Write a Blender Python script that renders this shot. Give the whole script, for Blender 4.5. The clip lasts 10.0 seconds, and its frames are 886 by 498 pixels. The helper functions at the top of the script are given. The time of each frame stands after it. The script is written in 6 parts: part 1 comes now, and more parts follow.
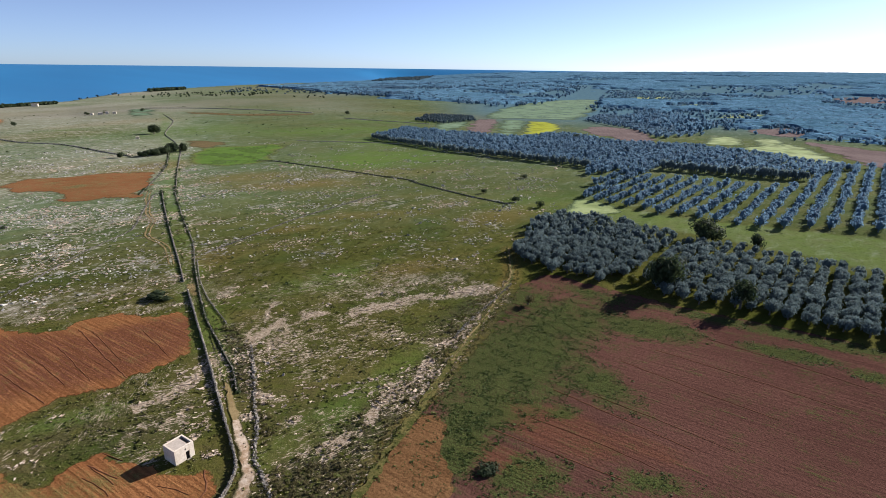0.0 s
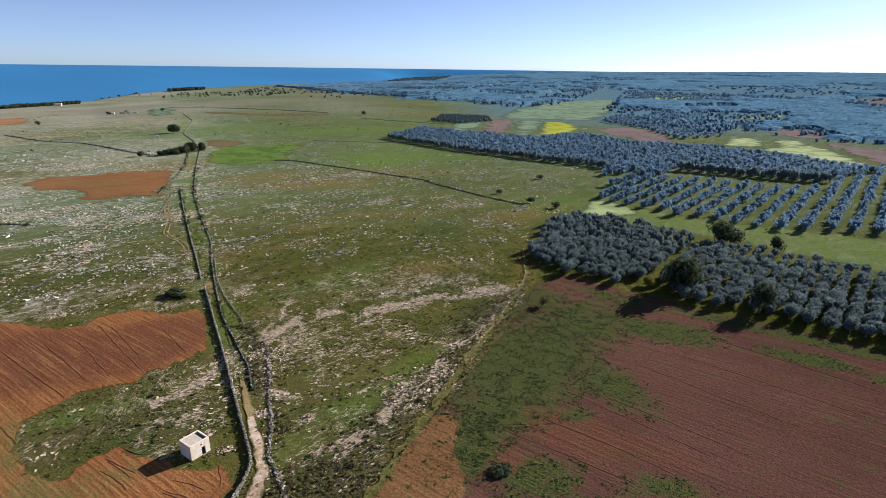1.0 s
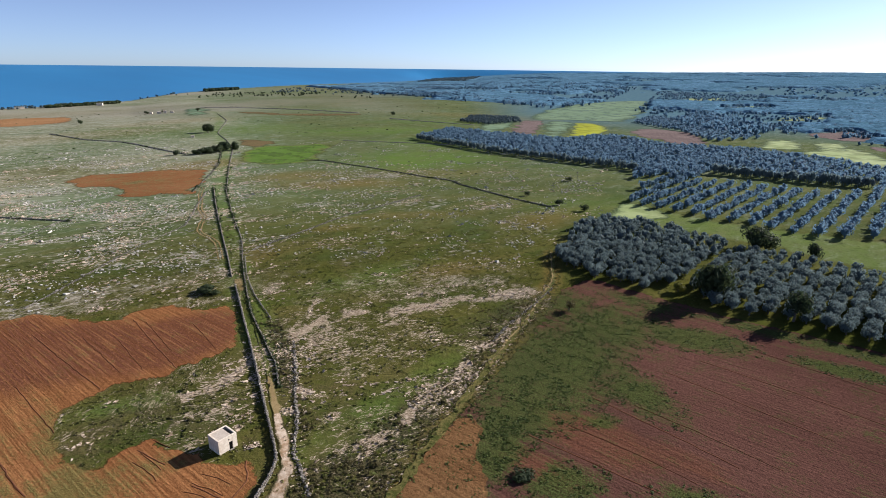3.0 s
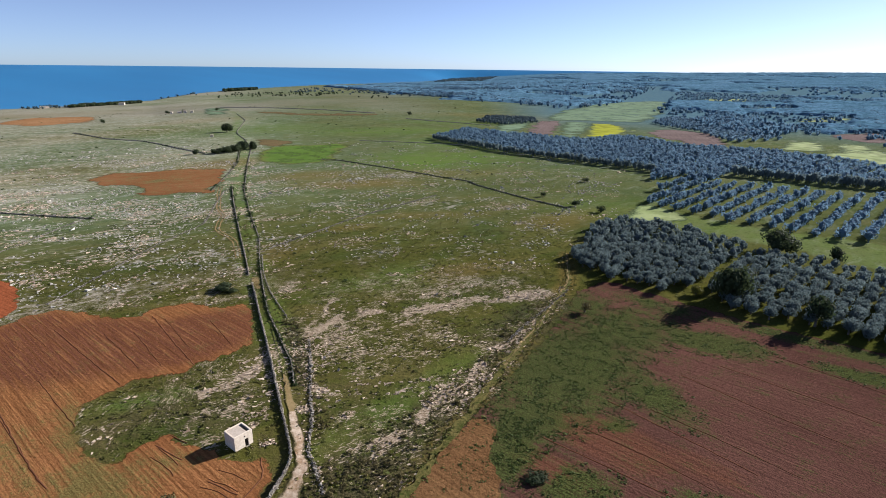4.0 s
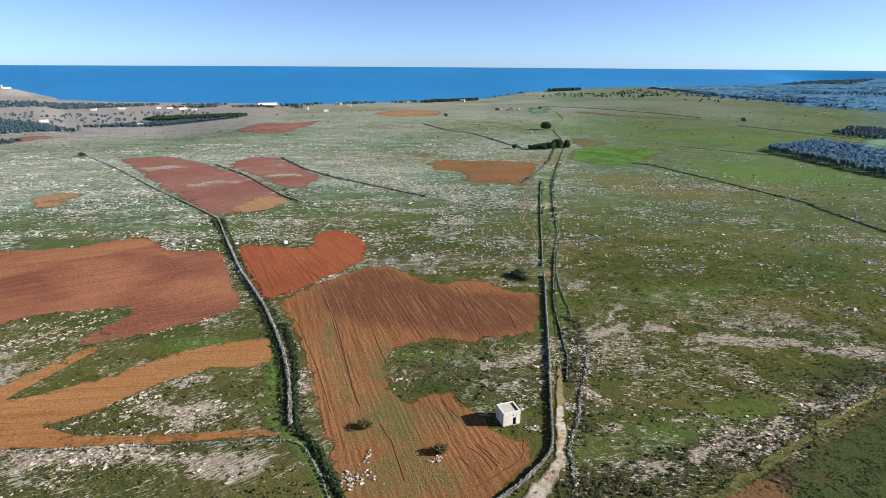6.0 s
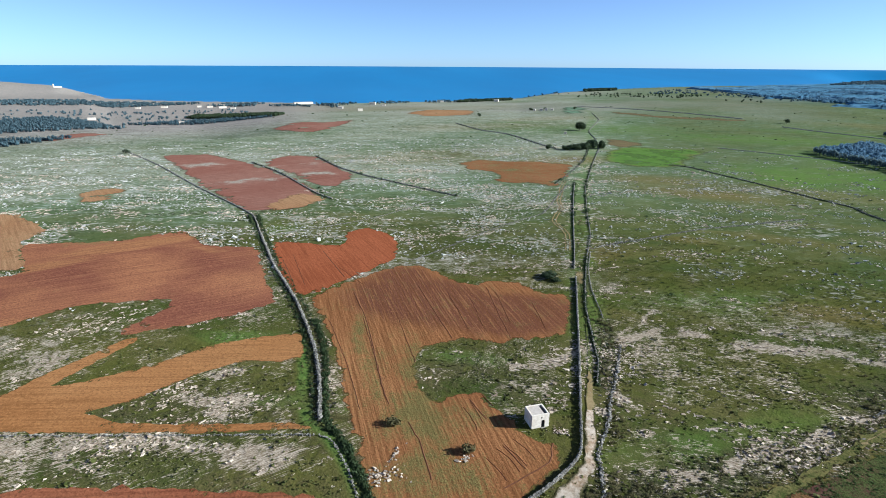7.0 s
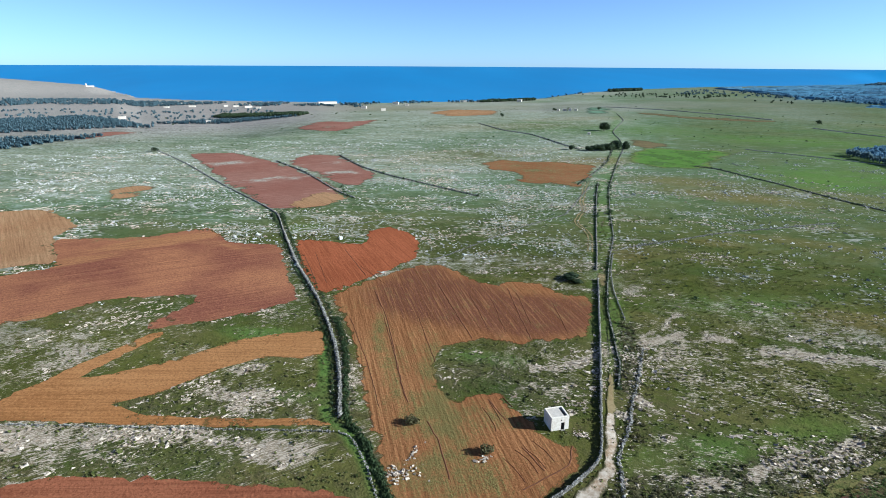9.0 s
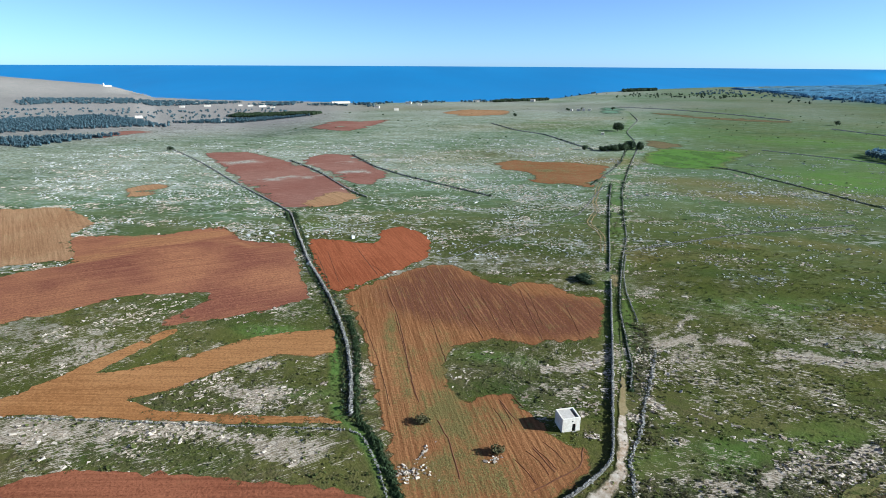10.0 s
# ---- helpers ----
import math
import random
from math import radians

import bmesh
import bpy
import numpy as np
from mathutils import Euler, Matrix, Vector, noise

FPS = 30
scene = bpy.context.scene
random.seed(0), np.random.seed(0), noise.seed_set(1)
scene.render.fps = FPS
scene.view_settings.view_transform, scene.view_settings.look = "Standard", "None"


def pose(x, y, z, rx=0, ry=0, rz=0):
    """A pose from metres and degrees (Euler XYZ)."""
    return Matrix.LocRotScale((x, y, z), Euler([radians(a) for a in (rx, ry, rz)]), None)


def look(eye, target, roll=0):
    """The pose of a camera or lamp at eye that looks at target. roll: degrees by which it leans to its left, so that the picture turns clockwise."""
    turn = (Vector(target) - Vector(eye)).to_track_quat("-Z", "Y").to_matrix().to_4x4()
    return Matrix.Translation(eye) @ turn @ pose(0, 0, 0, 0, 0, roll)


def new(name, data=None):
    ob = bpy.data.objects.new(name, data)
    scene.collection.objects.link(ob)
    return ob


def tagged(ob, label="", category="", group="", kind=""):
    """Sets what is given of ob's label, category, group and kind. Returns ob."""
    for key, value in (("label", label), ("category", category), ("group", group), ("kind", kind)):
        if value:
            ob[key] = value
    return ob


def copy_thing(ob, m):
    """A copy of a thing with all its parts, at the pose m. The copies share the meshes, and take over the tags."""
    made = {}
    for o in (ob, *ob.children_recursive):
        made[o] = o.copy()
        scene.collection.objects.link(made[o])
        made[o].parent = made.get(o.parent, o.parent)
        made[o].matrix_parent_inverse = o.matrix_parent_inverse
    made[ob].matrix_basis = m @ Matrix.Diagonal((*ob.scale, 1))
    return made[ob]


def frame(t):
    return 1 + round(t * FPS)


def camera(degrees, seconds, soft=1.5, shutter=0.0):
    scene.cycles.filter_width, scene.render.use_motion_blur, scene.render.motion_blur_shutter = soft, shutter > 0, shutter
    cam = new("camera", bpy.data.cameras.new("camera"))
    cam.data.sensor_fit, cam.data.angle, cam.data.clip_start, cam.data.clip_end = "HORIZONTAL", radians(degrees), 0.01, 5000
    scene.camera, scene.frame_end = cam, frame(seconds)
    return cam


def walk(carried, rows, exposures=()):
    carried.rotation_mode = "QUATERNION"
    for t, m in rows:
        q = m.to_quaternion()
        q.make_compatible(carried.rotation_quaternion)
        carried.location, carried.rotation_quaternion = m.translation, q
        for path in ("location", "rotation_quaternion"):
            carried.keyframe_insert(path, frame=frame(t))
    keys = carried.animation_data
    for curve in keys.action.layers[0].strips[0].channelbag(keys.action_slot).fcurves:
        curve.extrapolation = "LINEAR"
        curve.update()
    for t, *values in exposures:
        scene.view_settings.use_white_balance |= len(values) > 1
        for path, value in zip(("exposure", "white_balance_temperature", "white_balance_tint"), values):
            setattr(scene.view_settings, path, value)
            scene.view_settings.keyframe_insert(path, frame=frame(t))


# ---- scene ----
cam = camera(77.86, 10.0, soft=0.75)
EYE = 72.0
# seconds, yaw to the left, pitch, roll: the drone hovers and turns
TURN = [
    (0, 0, -18.44, 0.8),
    (0.5, 0.77, -18.44, 0.79),
    (1, 1.62, -18.44, 0.78),
    (1.5, 2.31, -18.44, 0.77),
    (2, 3.18, -18.44, 0.76),
    (2.5, 3.89, -18.44, 0.75),
    (4, 6.22, -18.45, 0.72),
    (4.5, 7.11, -18.45, 0.71),
    (4.7, 7.48, -18.45, 0.7),
    (4.8, 8.82, -18.45, 0.69),
    (4.9, 11.88, -18.46, 0.65),
    (5, 15.13, -18.48, 0.61),
    (5.1, 17.26, -18.49, 0.59),
    (5.2, 19.6, -18.5, 0.56),
    (5.3, 21.88, -18.51, 0.54),
    (5.4, 23.98, -18.53, 0.51),
    (5.5, 26.03, -18.54, 0.49),
    (5.6, 28.22, -18.56, 0.47),
    (5.7, 30.47, -18.57, 0.45),
    (5.8, 32.88, -18.59, 0.42),
    (5.9, 35.3, -18.62, 0.4),
    (6, 37.9, -18.64, 0.38),
    (6.1, 39.81, -18.66, 0.36),
    (6.2, 40.52, -18.67, 0.35),
    (6.5, 40.9, -18.67, 0.35),
    (7, 41.31, -18.68, 0.35),
    (7.3, 41.61, -18.68, 0.35),
    (7.5, 41.77, -18.68, 0.34),
    (8, 42.36, -18.69, 0.34),
    (8.5, 43.01, -18.7, 0.33),
    (9, 43.63, -18.7, 0.33),
    (9.5, 44.26, -18.71, 0.32),
    (10, 44.93, -18.72, 0.32),
]


# seconds, metres by which the hovering drone strays, and the yaw that goes with it
DRIFT = np.array([(0, 0, 0, 0, 0), (1, 0.05, 0, -0.05, 0), (2, 0.25, 0.04, 0.15, 0.06), (2.5, 0.3, 0.06, 0.3, 0.08), (4, 0.27, 0.08, 0.53, 0.06), (4.7, 0.22, 0.06, 0.54, 0.05), (5.2, 0.16, 0.05, 0.33, 0.05), (6.2, 0, 0, 0.1, 0), (7.5, 0, 0, 0.1, 0), (10, 0, 0, 0, 0)])


def heading(t, yaw, pitch, roll):
    x, y, z, more = [float(np.interp(t, DRIFT[:, 0], DRIFT[:, k])) for k in (1, 2, 3, 4)]
    yaw += more
    return Matrix.Translation((x, y, EYE + z)) @ pose(0, 0, 0, 0, 0, yaw) @ pose(0, 0, 0, 90 + pitch) @ pose(0, 0, 0, 0, 0, roll)


walk(cam, [(t, heading(t, yaw, pitch, roll)) for t, yaw, pitch, roll in TURN], [(0, 0.95, 6100, 12), (4.7, 0.96, 6100, 12), (6.2, 1.09, 5500, 4), (10, 1.14, 5050, -2)])

# ---- light ----
SUN_AZ, SUN_EL = 52.8, 22.0   # clockwise from +y, above the horizon
world = bpy.data.worlds.new("world")
scene.world = world
world.use_nodes = True
sky = world.node_tree.nodes.new("ShaderNodeTexSky")
sky.sky_type, sky.sun_disc = "NISHITA", False
sky.sun_elevation, sky.sun_rotation = radians(SUN_EL), radians(SUN_AZ)
sky.altitude, sky.air_density, sky.dust_density, sky.ozone_density = 1200, 0.62, 0.42, 4.0
back = world.node_tree.nodes["Background"]
back.inputs["Strength"].default_value = 0.066
cool = world.node_tree.nodes.new("ShaderNodeMix")
cool.data_type, cool.blend_type = "RGBA", "MULTIPLY"
cool.inputs[0].default_value, cool.inputs[7].default_value = 1.0, (0.94, 0.96, 1.05, 1)
soft_blue = world.node_tree.nodes.new("ShaderNodeHueSaturation")
soft_blue.inputs["Saturation"].default_value = 0.76
world.node_tree.links.new(sky.outputs[0], soft_blue.inputs["Color"])
world.node_tree.links.new(soft_blue.outputs[0], cool.inputs[6])
world.node_tree.links.new(cool.outputs[2], back.inputs[0])
sun = new("sun", bpy.data.lights.new("sun", "SUN"))
sun.data.energy, sun.data.angle, sun.data.color = 5.4, radians(0.5), (1.0, 0.95, 0.87)
toward = Vector((math.sin(radians(SUN_AZ)) * math.cos(radians(SUN_EL)), math.cos(radians(SUN_AZ)) * math.cos(radians(SUN_EL)), math.sin(radians(SUN_EL))))
sun.matrix_world = look(toward * 300, (0, 0, 0))

# ---- the lie of the land ----
SEA = -27.0
COAST_AZ = np.array([-180, -120, 2, 4, 8, 13, 18, 21, 25, 29.5, 33.7, 41, 47, 54, 61, 68, 72, 73.2, 73.8, 80, 120, 180.0])
COAST_R = np.array([6e3, 6e3, 6e3, 5e3, 3730, 3200, 2900, 2700, 2400, 2080, 1680, 1510, 1453, 1420, 1570, 1680, 1800, 2150, 2330, 2450, 3000, 6e3])


def ease(a, b, v):
    k = np.clip((v - a) / (b - a), 0, 1)
    return k * k * (3 - 2 * k)


def height(x, y):
    """The lie of the land: a plateau that falls to the coast, rises inland and drops into a valley before the headland."""
    x, y = np.asarray(x, float), np.asarray(y, float)
    r, az = np.hypot(x, y), np.degrees(np.arctan2(-x, y))
    coast = np.interp(az, COAST_AZ, COAST_R)
    inland = ease(6, -8, az) * ease(-150, -100, az)
    z = -22 * ease(550, 0.97 * np.minimum(coast, 4500), r) * (1 - inland)
    z = z + inland * (58 * ease(1300, 4900, r) * (0.35 + 0.65 * ease(0, -35, az)) - 6 * ease(500, 900, r) * ease(2500, 1300, r))
    z = z - 11 * ease(55, 66, az) * ease(575, 680, r) * ease(1900, 1100, r)
    crest = np.interp(az, [73.0, 73.8, 75.6, 78.3, 80, 82.7, 87, 100, 130], [-29, -27, -6, 4, 11, 22, 32, 34, -20])
    z = z + (crest - z) * ease(1800, 2150, r) * ease(72.6, 73.4, az) * ease(140, 125, az)
    z = z + 0.5 * np.sin(x / 31 + 1.7 * np.sin(y / 47)) * np.sin(y / 37 + 0.6) * ease(60, 140, r) * ease(900, 500, r)
    z = np.maximum(z, SEA + 1.5)
    return z - 16 * ease(coast - 12, coast + 25, r) - 70 * ease(coast, coast + 350, r)


def at_height(x, y):
    return float(height(x, y))


# ---- materials ----
class Nodes:
    """A small builder for node materials."""

    def __init__(self, name, roughness=0.9, specular=0.15):
        self.mat = bpy.data.materials.new(name)
        self.mat.use_nodes = True
        self.tree = self.mat.node_tree
        self.out = self.tree.nodes["Principled BSDF"]
        self.out.inputs["Roughness"].default_value = roughness
        self.out.inputs["Specular IOR Level"].default_value = specular
        self.place = self.tree.nodes.new("ShaderNodeNewGeometry").outputs["Position"]

    def put(self, kind, **inputs):
        node = self.tree.nodes.new(kind)
        for key, value in inputs.items():
            self.feed(node.inputs[key.replace("_", " ")], value)
        return node

    def feed(self, socket, value):
        if isinstance(value, bpy.types.NodeSocket):
            self.tree.links.new(value, socket)
        else:
            socket.default_value = value

    def noise(self, scale, detail=3.0, rough=0.55, vector=None, twist=0.0):
        node = self.put("ShaderNodeTexNoise", Scale=scale, Detail=detail, Roughness=rough, Distortion=twist)
        self.feed(node.inputs["Vector"], vector or self.place)
        return node.outputs["Fac"]

    def ramp(self, value, low, high):
        node = self.put("ShaderNodeMapRange", Value=value)
        node.interpolation_type = "SMOOTHSTEP"
        node.inputs["From Min"].default_value, node.inputs["From Max"].default_value = low, high
        return node.outputs["Result"]

    def math(self, op, a, b=0.0):
        node = self.tree.nodes.new("ShaderNodeMath")
        node.operation = op
        self.feed(node.inputs[0], a), self.feed(node.inputs[1], b)
        return node.outputs[0]

    def mix(self, fac, a, b):
        node = self.tree.nodes.new("ShaderNodeMix")
        node.data_type = "RGBA"
        self.feed(node.inputs[0], fac)
        for socket, value in ((node.inputs[6], a), (node.inputs[7], b)):
            self.feed(socket, (*value, 1.0) if isinstance(value, tuple) else value)
        return node.outputs[2]

    def mask(self, name):
        node = self.tree.nodes.new("ShaderNodeAttribute")
        node.attribute_name = name
        return node.outputs["Fac"]

    def scaled(self, factor, turn=0.0):
        turned = self.put("ShaderNodeMapping", Vector=self.place)
        turned.inputs["Rotation"].default_value = (0, 0, radians(turn))
        node = self.put("ShaderNodeMapping", Vector=turned.outputs[0])
        node.inputs["Scale"].default_value = factor
        return node.outputs[0]

    def worn_edge(self, keep):
        """Thins the sheet out where keep falls to 0, so that the ground shows through."""
        clear = self.tree.nodes.new("ShaderNodeBsdfTransparent")
        both = self.tree.nodes.new("ShaderNodeMixShader")
        self.feed(both.inputs[0], keep)
        self.tree.links.new(clear.outputs[0], both.inputs[1])
        self.tree.links.new(self.out.outputs[0], both.inputs[2])
        self.tree.links.new(both.outputs[0], self.tree.nodes["Material Output"].inputs[0])

    def done(self, colour, relief=None, depth=0.3, strength=1.0):
        self.feed(self.out.inputs["Base Color"], (*colour, 1.0) if isinstance(colour, tuple) else colour)
        if relief is not None:
            bump = self.put("ShaderNodeBump", Height=relief, Distance=depth, Strength=strength)
            self.tree.links.new(bump.outputs[0], self.out.inputs["Normal"])
        return self.mat


def grass_ground():
    n = Nodes("pasture", 1.0, 0.0)
    broad, middle, fine, grit = n.noise(0.012, 4), n.noise(0.07, 5, 0.65), n.noise(0.45, 4, 0.65), n.noise(2.0, 4, 0.75)
    drift = n.noise(0.11, 6, 0.75, n.scaled((0.6, 1.6, 1), -50), 0.4)
    swathe = n.noise(0.035, 5, 0.6, n.scaled((0.5, 1.5, 1), -35), 0.6)
    colour = n.mix(n.ramp(broad, 0.35, 0.65), (0.058, 0.062, 0.012), (0.088, 0.084, 0.018))
    colour = n.mix(n.math("MULTIPLY", n.ramp(n.noise(0.022, 4, 0.6, n.scaled((1, 1, 1), 70)), 0.50, 0.62), 0.6), colour, (0.046, 0.066, 0.013))
    colour = n.mix(n.math("MULTIPLY", n.ramp(swathe, 0.50, 0.66), 0.6), colour, (0.128, 0.104, 0.032))
    colour = n.mix(n.math("MULTIPLY", n.ramp(swathe, 0.46, 0.32), 0.6), colour, (0.040, 0.058, 0.012))
    colour = n.mix(n.math("MULTIPLY", n.ramp(middle, 0.47, 0.72), 0.7), colour, (0.112, 0.100, 0.030))
    # pale mask: dry stony grass, and distance haze painted as paler, bluer colour
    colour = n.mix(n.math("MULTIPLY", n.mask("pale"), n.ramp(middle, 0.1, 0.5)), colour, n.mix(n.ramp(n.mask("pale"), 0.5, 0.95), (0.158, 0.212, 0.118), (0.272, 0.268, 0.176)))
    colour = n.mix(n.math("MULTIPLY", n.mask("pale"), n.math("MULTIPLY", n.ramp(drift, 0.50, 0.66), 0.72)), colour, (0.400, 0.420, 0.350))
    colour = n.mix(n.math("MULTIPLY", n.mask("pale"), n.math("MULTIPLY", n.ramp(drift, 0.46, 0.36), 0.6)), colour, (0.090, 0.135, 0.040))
    colour = n.mix(n.math("MULTIPLY", n.mask("lush"), n.ramp(middle, 0.80, 0.35)), colour, (0.108, 0.165, 0.034))
    colour = n.mix(n.math("MULTIPLY", n.mask("dry"), 0.85), colour, (0.205, 0.128, 0.042))
    colour = n.mix(n.math("MULTIPLY", n.mask("sand"), 0.85), colour, n.mix(n.ramp(drift, 0.4, 0.6), (0.345, 0.275, 0.240), (0.270, 0.222, 0.195)))
    colour = n.mix(n.math("MULTIPLY", n.ramp(fine, 0.48, 0.72), 0.42), colour, (0.030, 0.044, 0.010))
    colour = n.mix(n.math("MULTIPLY", n.mask("scrub"), n.math("MULTIPLY", n.ramp(fine, 0.36, 0.54), 0.9)), colour, n.mix(n.ramp(grit, 0.4, 0.6), (0.022, 0.026, 0.012), (0.066, 0.064, 0.034)))
    colour = n.mix(n.math("MULTIPLY", n.ramp(grit, 0.50, 0.30), 0.45), colour, (0.028, 0.037, 0.009))
    colour = n.mix(n.math("MULTIPLY", n.ramp(grit, 0.56, 0.74), 0.38), colour, (0.210, 0.190, 0.080))
    colour = n.mix(n.math("MULTIPLY", n.mask("heath"), n.math("MULTIPLY", n.ramp(n.math("ADD", n.math("MULTIPLY", fine, 0.6), n.math("MULTIPLY", middle, 0.4)), 0.38, 0.62), 0.75)), colour, n.mix(n.ramp(grit, 0.38, 0.62), (0.040, 0.032, 0.016), (0.128, 0.090, 0.044)))
    # far wooded ground is coloured blue to paint the haze over it
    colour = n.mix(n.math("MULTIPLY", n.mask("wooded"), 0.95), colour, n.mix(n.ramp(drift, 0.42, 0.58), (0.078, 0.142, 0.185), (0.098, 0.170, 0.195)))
    # limestone beds: broken streaks, the clefts between them darkened in the colour
    west = n.ramp(n.put("ShaderNodeSeparateXYZ", Vector=n.place).outputs[0], -64, -84)
    lie = n.put("ShaderNodeMix", Factor=west)
    lie.data_type = "VECTOR"
    n.feed(lie.inputs[4], n.scaled((0.5, 1.8, 1), -34)), n.feed(lie.inputs[5], n.scaled((0.5, 1.8, 1), -74))
    n.feed(lie.inputs[0], west)
    beds = n.noise(0.75, 6, 0.70, lie.outputs[1], 0.9)
    chips = n.noise(1.9, 4, 0.7, lie.outputs[1], 0.5)
    clumps = n.noise(0.22, 5, 0.7, None, 0.8)
    rock = n.mask("rock")
    lay = n.math("ADD", n.math("MULTIPLY", rock, 0.52), n.math("ADD", n.math("MULTIPLY", beds, 0.75), n.math("ADD", n.math("MULTIPLY", chips, 0.65), n.math("MULTIPLY", clumps, 0.55))))
    near_rock = n.ramp(rock, 0.02, 0.25)
    stony = n.math("MULTIPLY", n.math("MULTIPLY", n.ramp(lay, 1.21, 1.31), 0.82), near_rock)
    # past the near pasture, coarser boulders and slabs, scaled to fit the camera's view
    boulders = n.noise(0.40, 4, 0.5, n.scaled((0.75, 1.25, 1), -34), 0.3)
    gathered = n.noise(0.045, 4, 0.65, n.scaled((0.6, 1.5, 1), -34), 0.5)
    sown = n.math("ADD", n.math("ADD", boulders, n.math("MULTIPLY", rock, 0.30)), n.math("MULTIPLY", n.math("SUBTRACT", gathered, 0.5), 0.55))
    single = n.math("MULTIPLY", n.math("MULTIPLY", n.ramp(sown, 0.68, 0.79), 0.6), near_rock)
    stony = n.mix(n.mask("broken"), stony, single)
    cleft = n.math("MULTIPLY", n.math("MULTIPLY", n.ramp(n.mix(n.mask("broken"), lay, n.math("ADD", sown, 0.52)), 1.16, 1.02), n.ramp(rock, 0.2, 0.7)), 0.8)
    colour = n.mix(cleft, colour, (0.028, 0.027, 0.014))
    colour = n.mix(n.math("MULTIPLY", stony, 0.95), colour, n.mix(n.ramp(chips, 0.40, 0.68), n.mix(n.mask("broken"), (0.235, 0.165, 0.108), (0.300, 0.260, 0.205)), n.mix(n.mask("broken"), (0.650, 0.515, 0.390), (0.600, 0.545, 0.465))))
    relief = n.math("ADD", n.math("MULTIPLY", fine, 0.6), n.math("MULTIPLY", grit, 0.35))
    return n.done(colour, relief, 0.55, 0.9)


def soil(name, main, other, turn, spacing=1.4, weed=(0.065, 0.080, 0.016), weedy=0.0, contrast=0.18, deep=(0.125, 0.048, 0.029), drawn_in=0.42):
    n = Nodes(name, 1.0, 0.0)
    lines = n.put("ShaderNodeTexWave", Vector=n.scaled((1, 1, 1), turn), Scale=0.31416 / spacing, Distortion=5.0, Detail=3.0)
    lines.inputs["Detail Scale"].default_value = 0.8
    wave = lines.outputs["Fac"]
    broad, middle, clods = n.noise(0.025, 3), n.noise(1.0, 4, 0.65, n.scaled((0.55, 0.05, 1), turn)), n.noise(1.8, 4, 0.7)
    drawn = n.noise(1.0, 3, 0.6, n.scaled((1.5, 0.035, 1), turn))
    colour = n.mix(n.ramp(broad, 0.35, 0.65), main, other)
    dark = tuple(0.6 * v for v in main)
    tone = n.math("ADD", n.mask("tone"), n.math("MULTIPLY", n.math("SUBTRACT", middle, 0.5), 0.9))
    colour = n.mix(n.ramp(tone, 0.25, 0.75), colour, deep)
    colour = n.mix(n.math("MULTIPLY", n.ramp(wave, 0.55, 0.1), contrast), colour, dark)
    colour = n.mix(n.math("MULTIPLY", n.ramp(middle, 0.5, 0.7), 0.28), colour, tuple(min(1.3 * v, 1) for v in other))
    colour = n.mix(n.math("MULTIPLY", n.ramp(drawn, 0.50, 0.36), drawn_in), colour, dark)
    colour = n.mix(n.math("MULTIPLY", n.ramp(drawn, 0.54, 0.68), 0.66 * drawn_in), colour, tuple(min(1.4 * v, 1) for v in other))
    colour = n.mix(n.math("MULTIPLY", n.ramp(clods, 0.48, 0.66), 0.68), colour, dark)
    colour = n.mix(n.math("MULTIPLY", n.ramp(clods, 0.46, 0.30), 0.48), colour, tuple(min(1.5 * v, 1) for v in other))
    patch, blade = n.noise(0.16, 5, 0.7), n.noise(4.5, 3, 0.7)
    green = n.math("ADD", n.math("MULTIPLY", n.mask("weed"), 0.55), n.math("ADD", weedy - 1.06, n.math("ADD", n.math("MULTIPLY", patch, 0.9), n.math("ADD", n.math("MULTIPLY", middle, 0.35), n.math("MULTIPLY", n.math("ADD", clods, blade), 0.48)))))
    green = n.math("ADD", green, n.math("MULTIPLY", n.math("SUBTRACT", drawn, 0.5), 0.5))
    leafy = n.mix(n.ramp(blade, 0.40, 0.60), tuple(0.32 * v for v in weed), tuple(1.55 * v for v in weed))
    colour = n.mix(n.math("MULTIPLY", n.ramp(green, 0.22, 0.58), 0.80), colour, leafy)
    ragged = n.math("ADD", n.math("MULTIPLY", n.noise(0.14, 6, 0.75), 1.3), n.math("MULTIPLY", n.noise(0.9, 4, 0.7), 0.8))
    rim = n.math("ADD", n.mask("rim"), n.math("SUBTRACT", ragged, 1.24))
    n.worn_edge(n.ramp(rim, 0.12, 0.42))
    relief = n.math("ADD", n.math("ADD", n.math("MULTIPLY", drawn, 0.5), n.math("MULTIPLY", middle, 0.4)), n.math("MULTIPLY", clods, 0.8))
    return n.done(colour, relief, 0.28, 0.75)


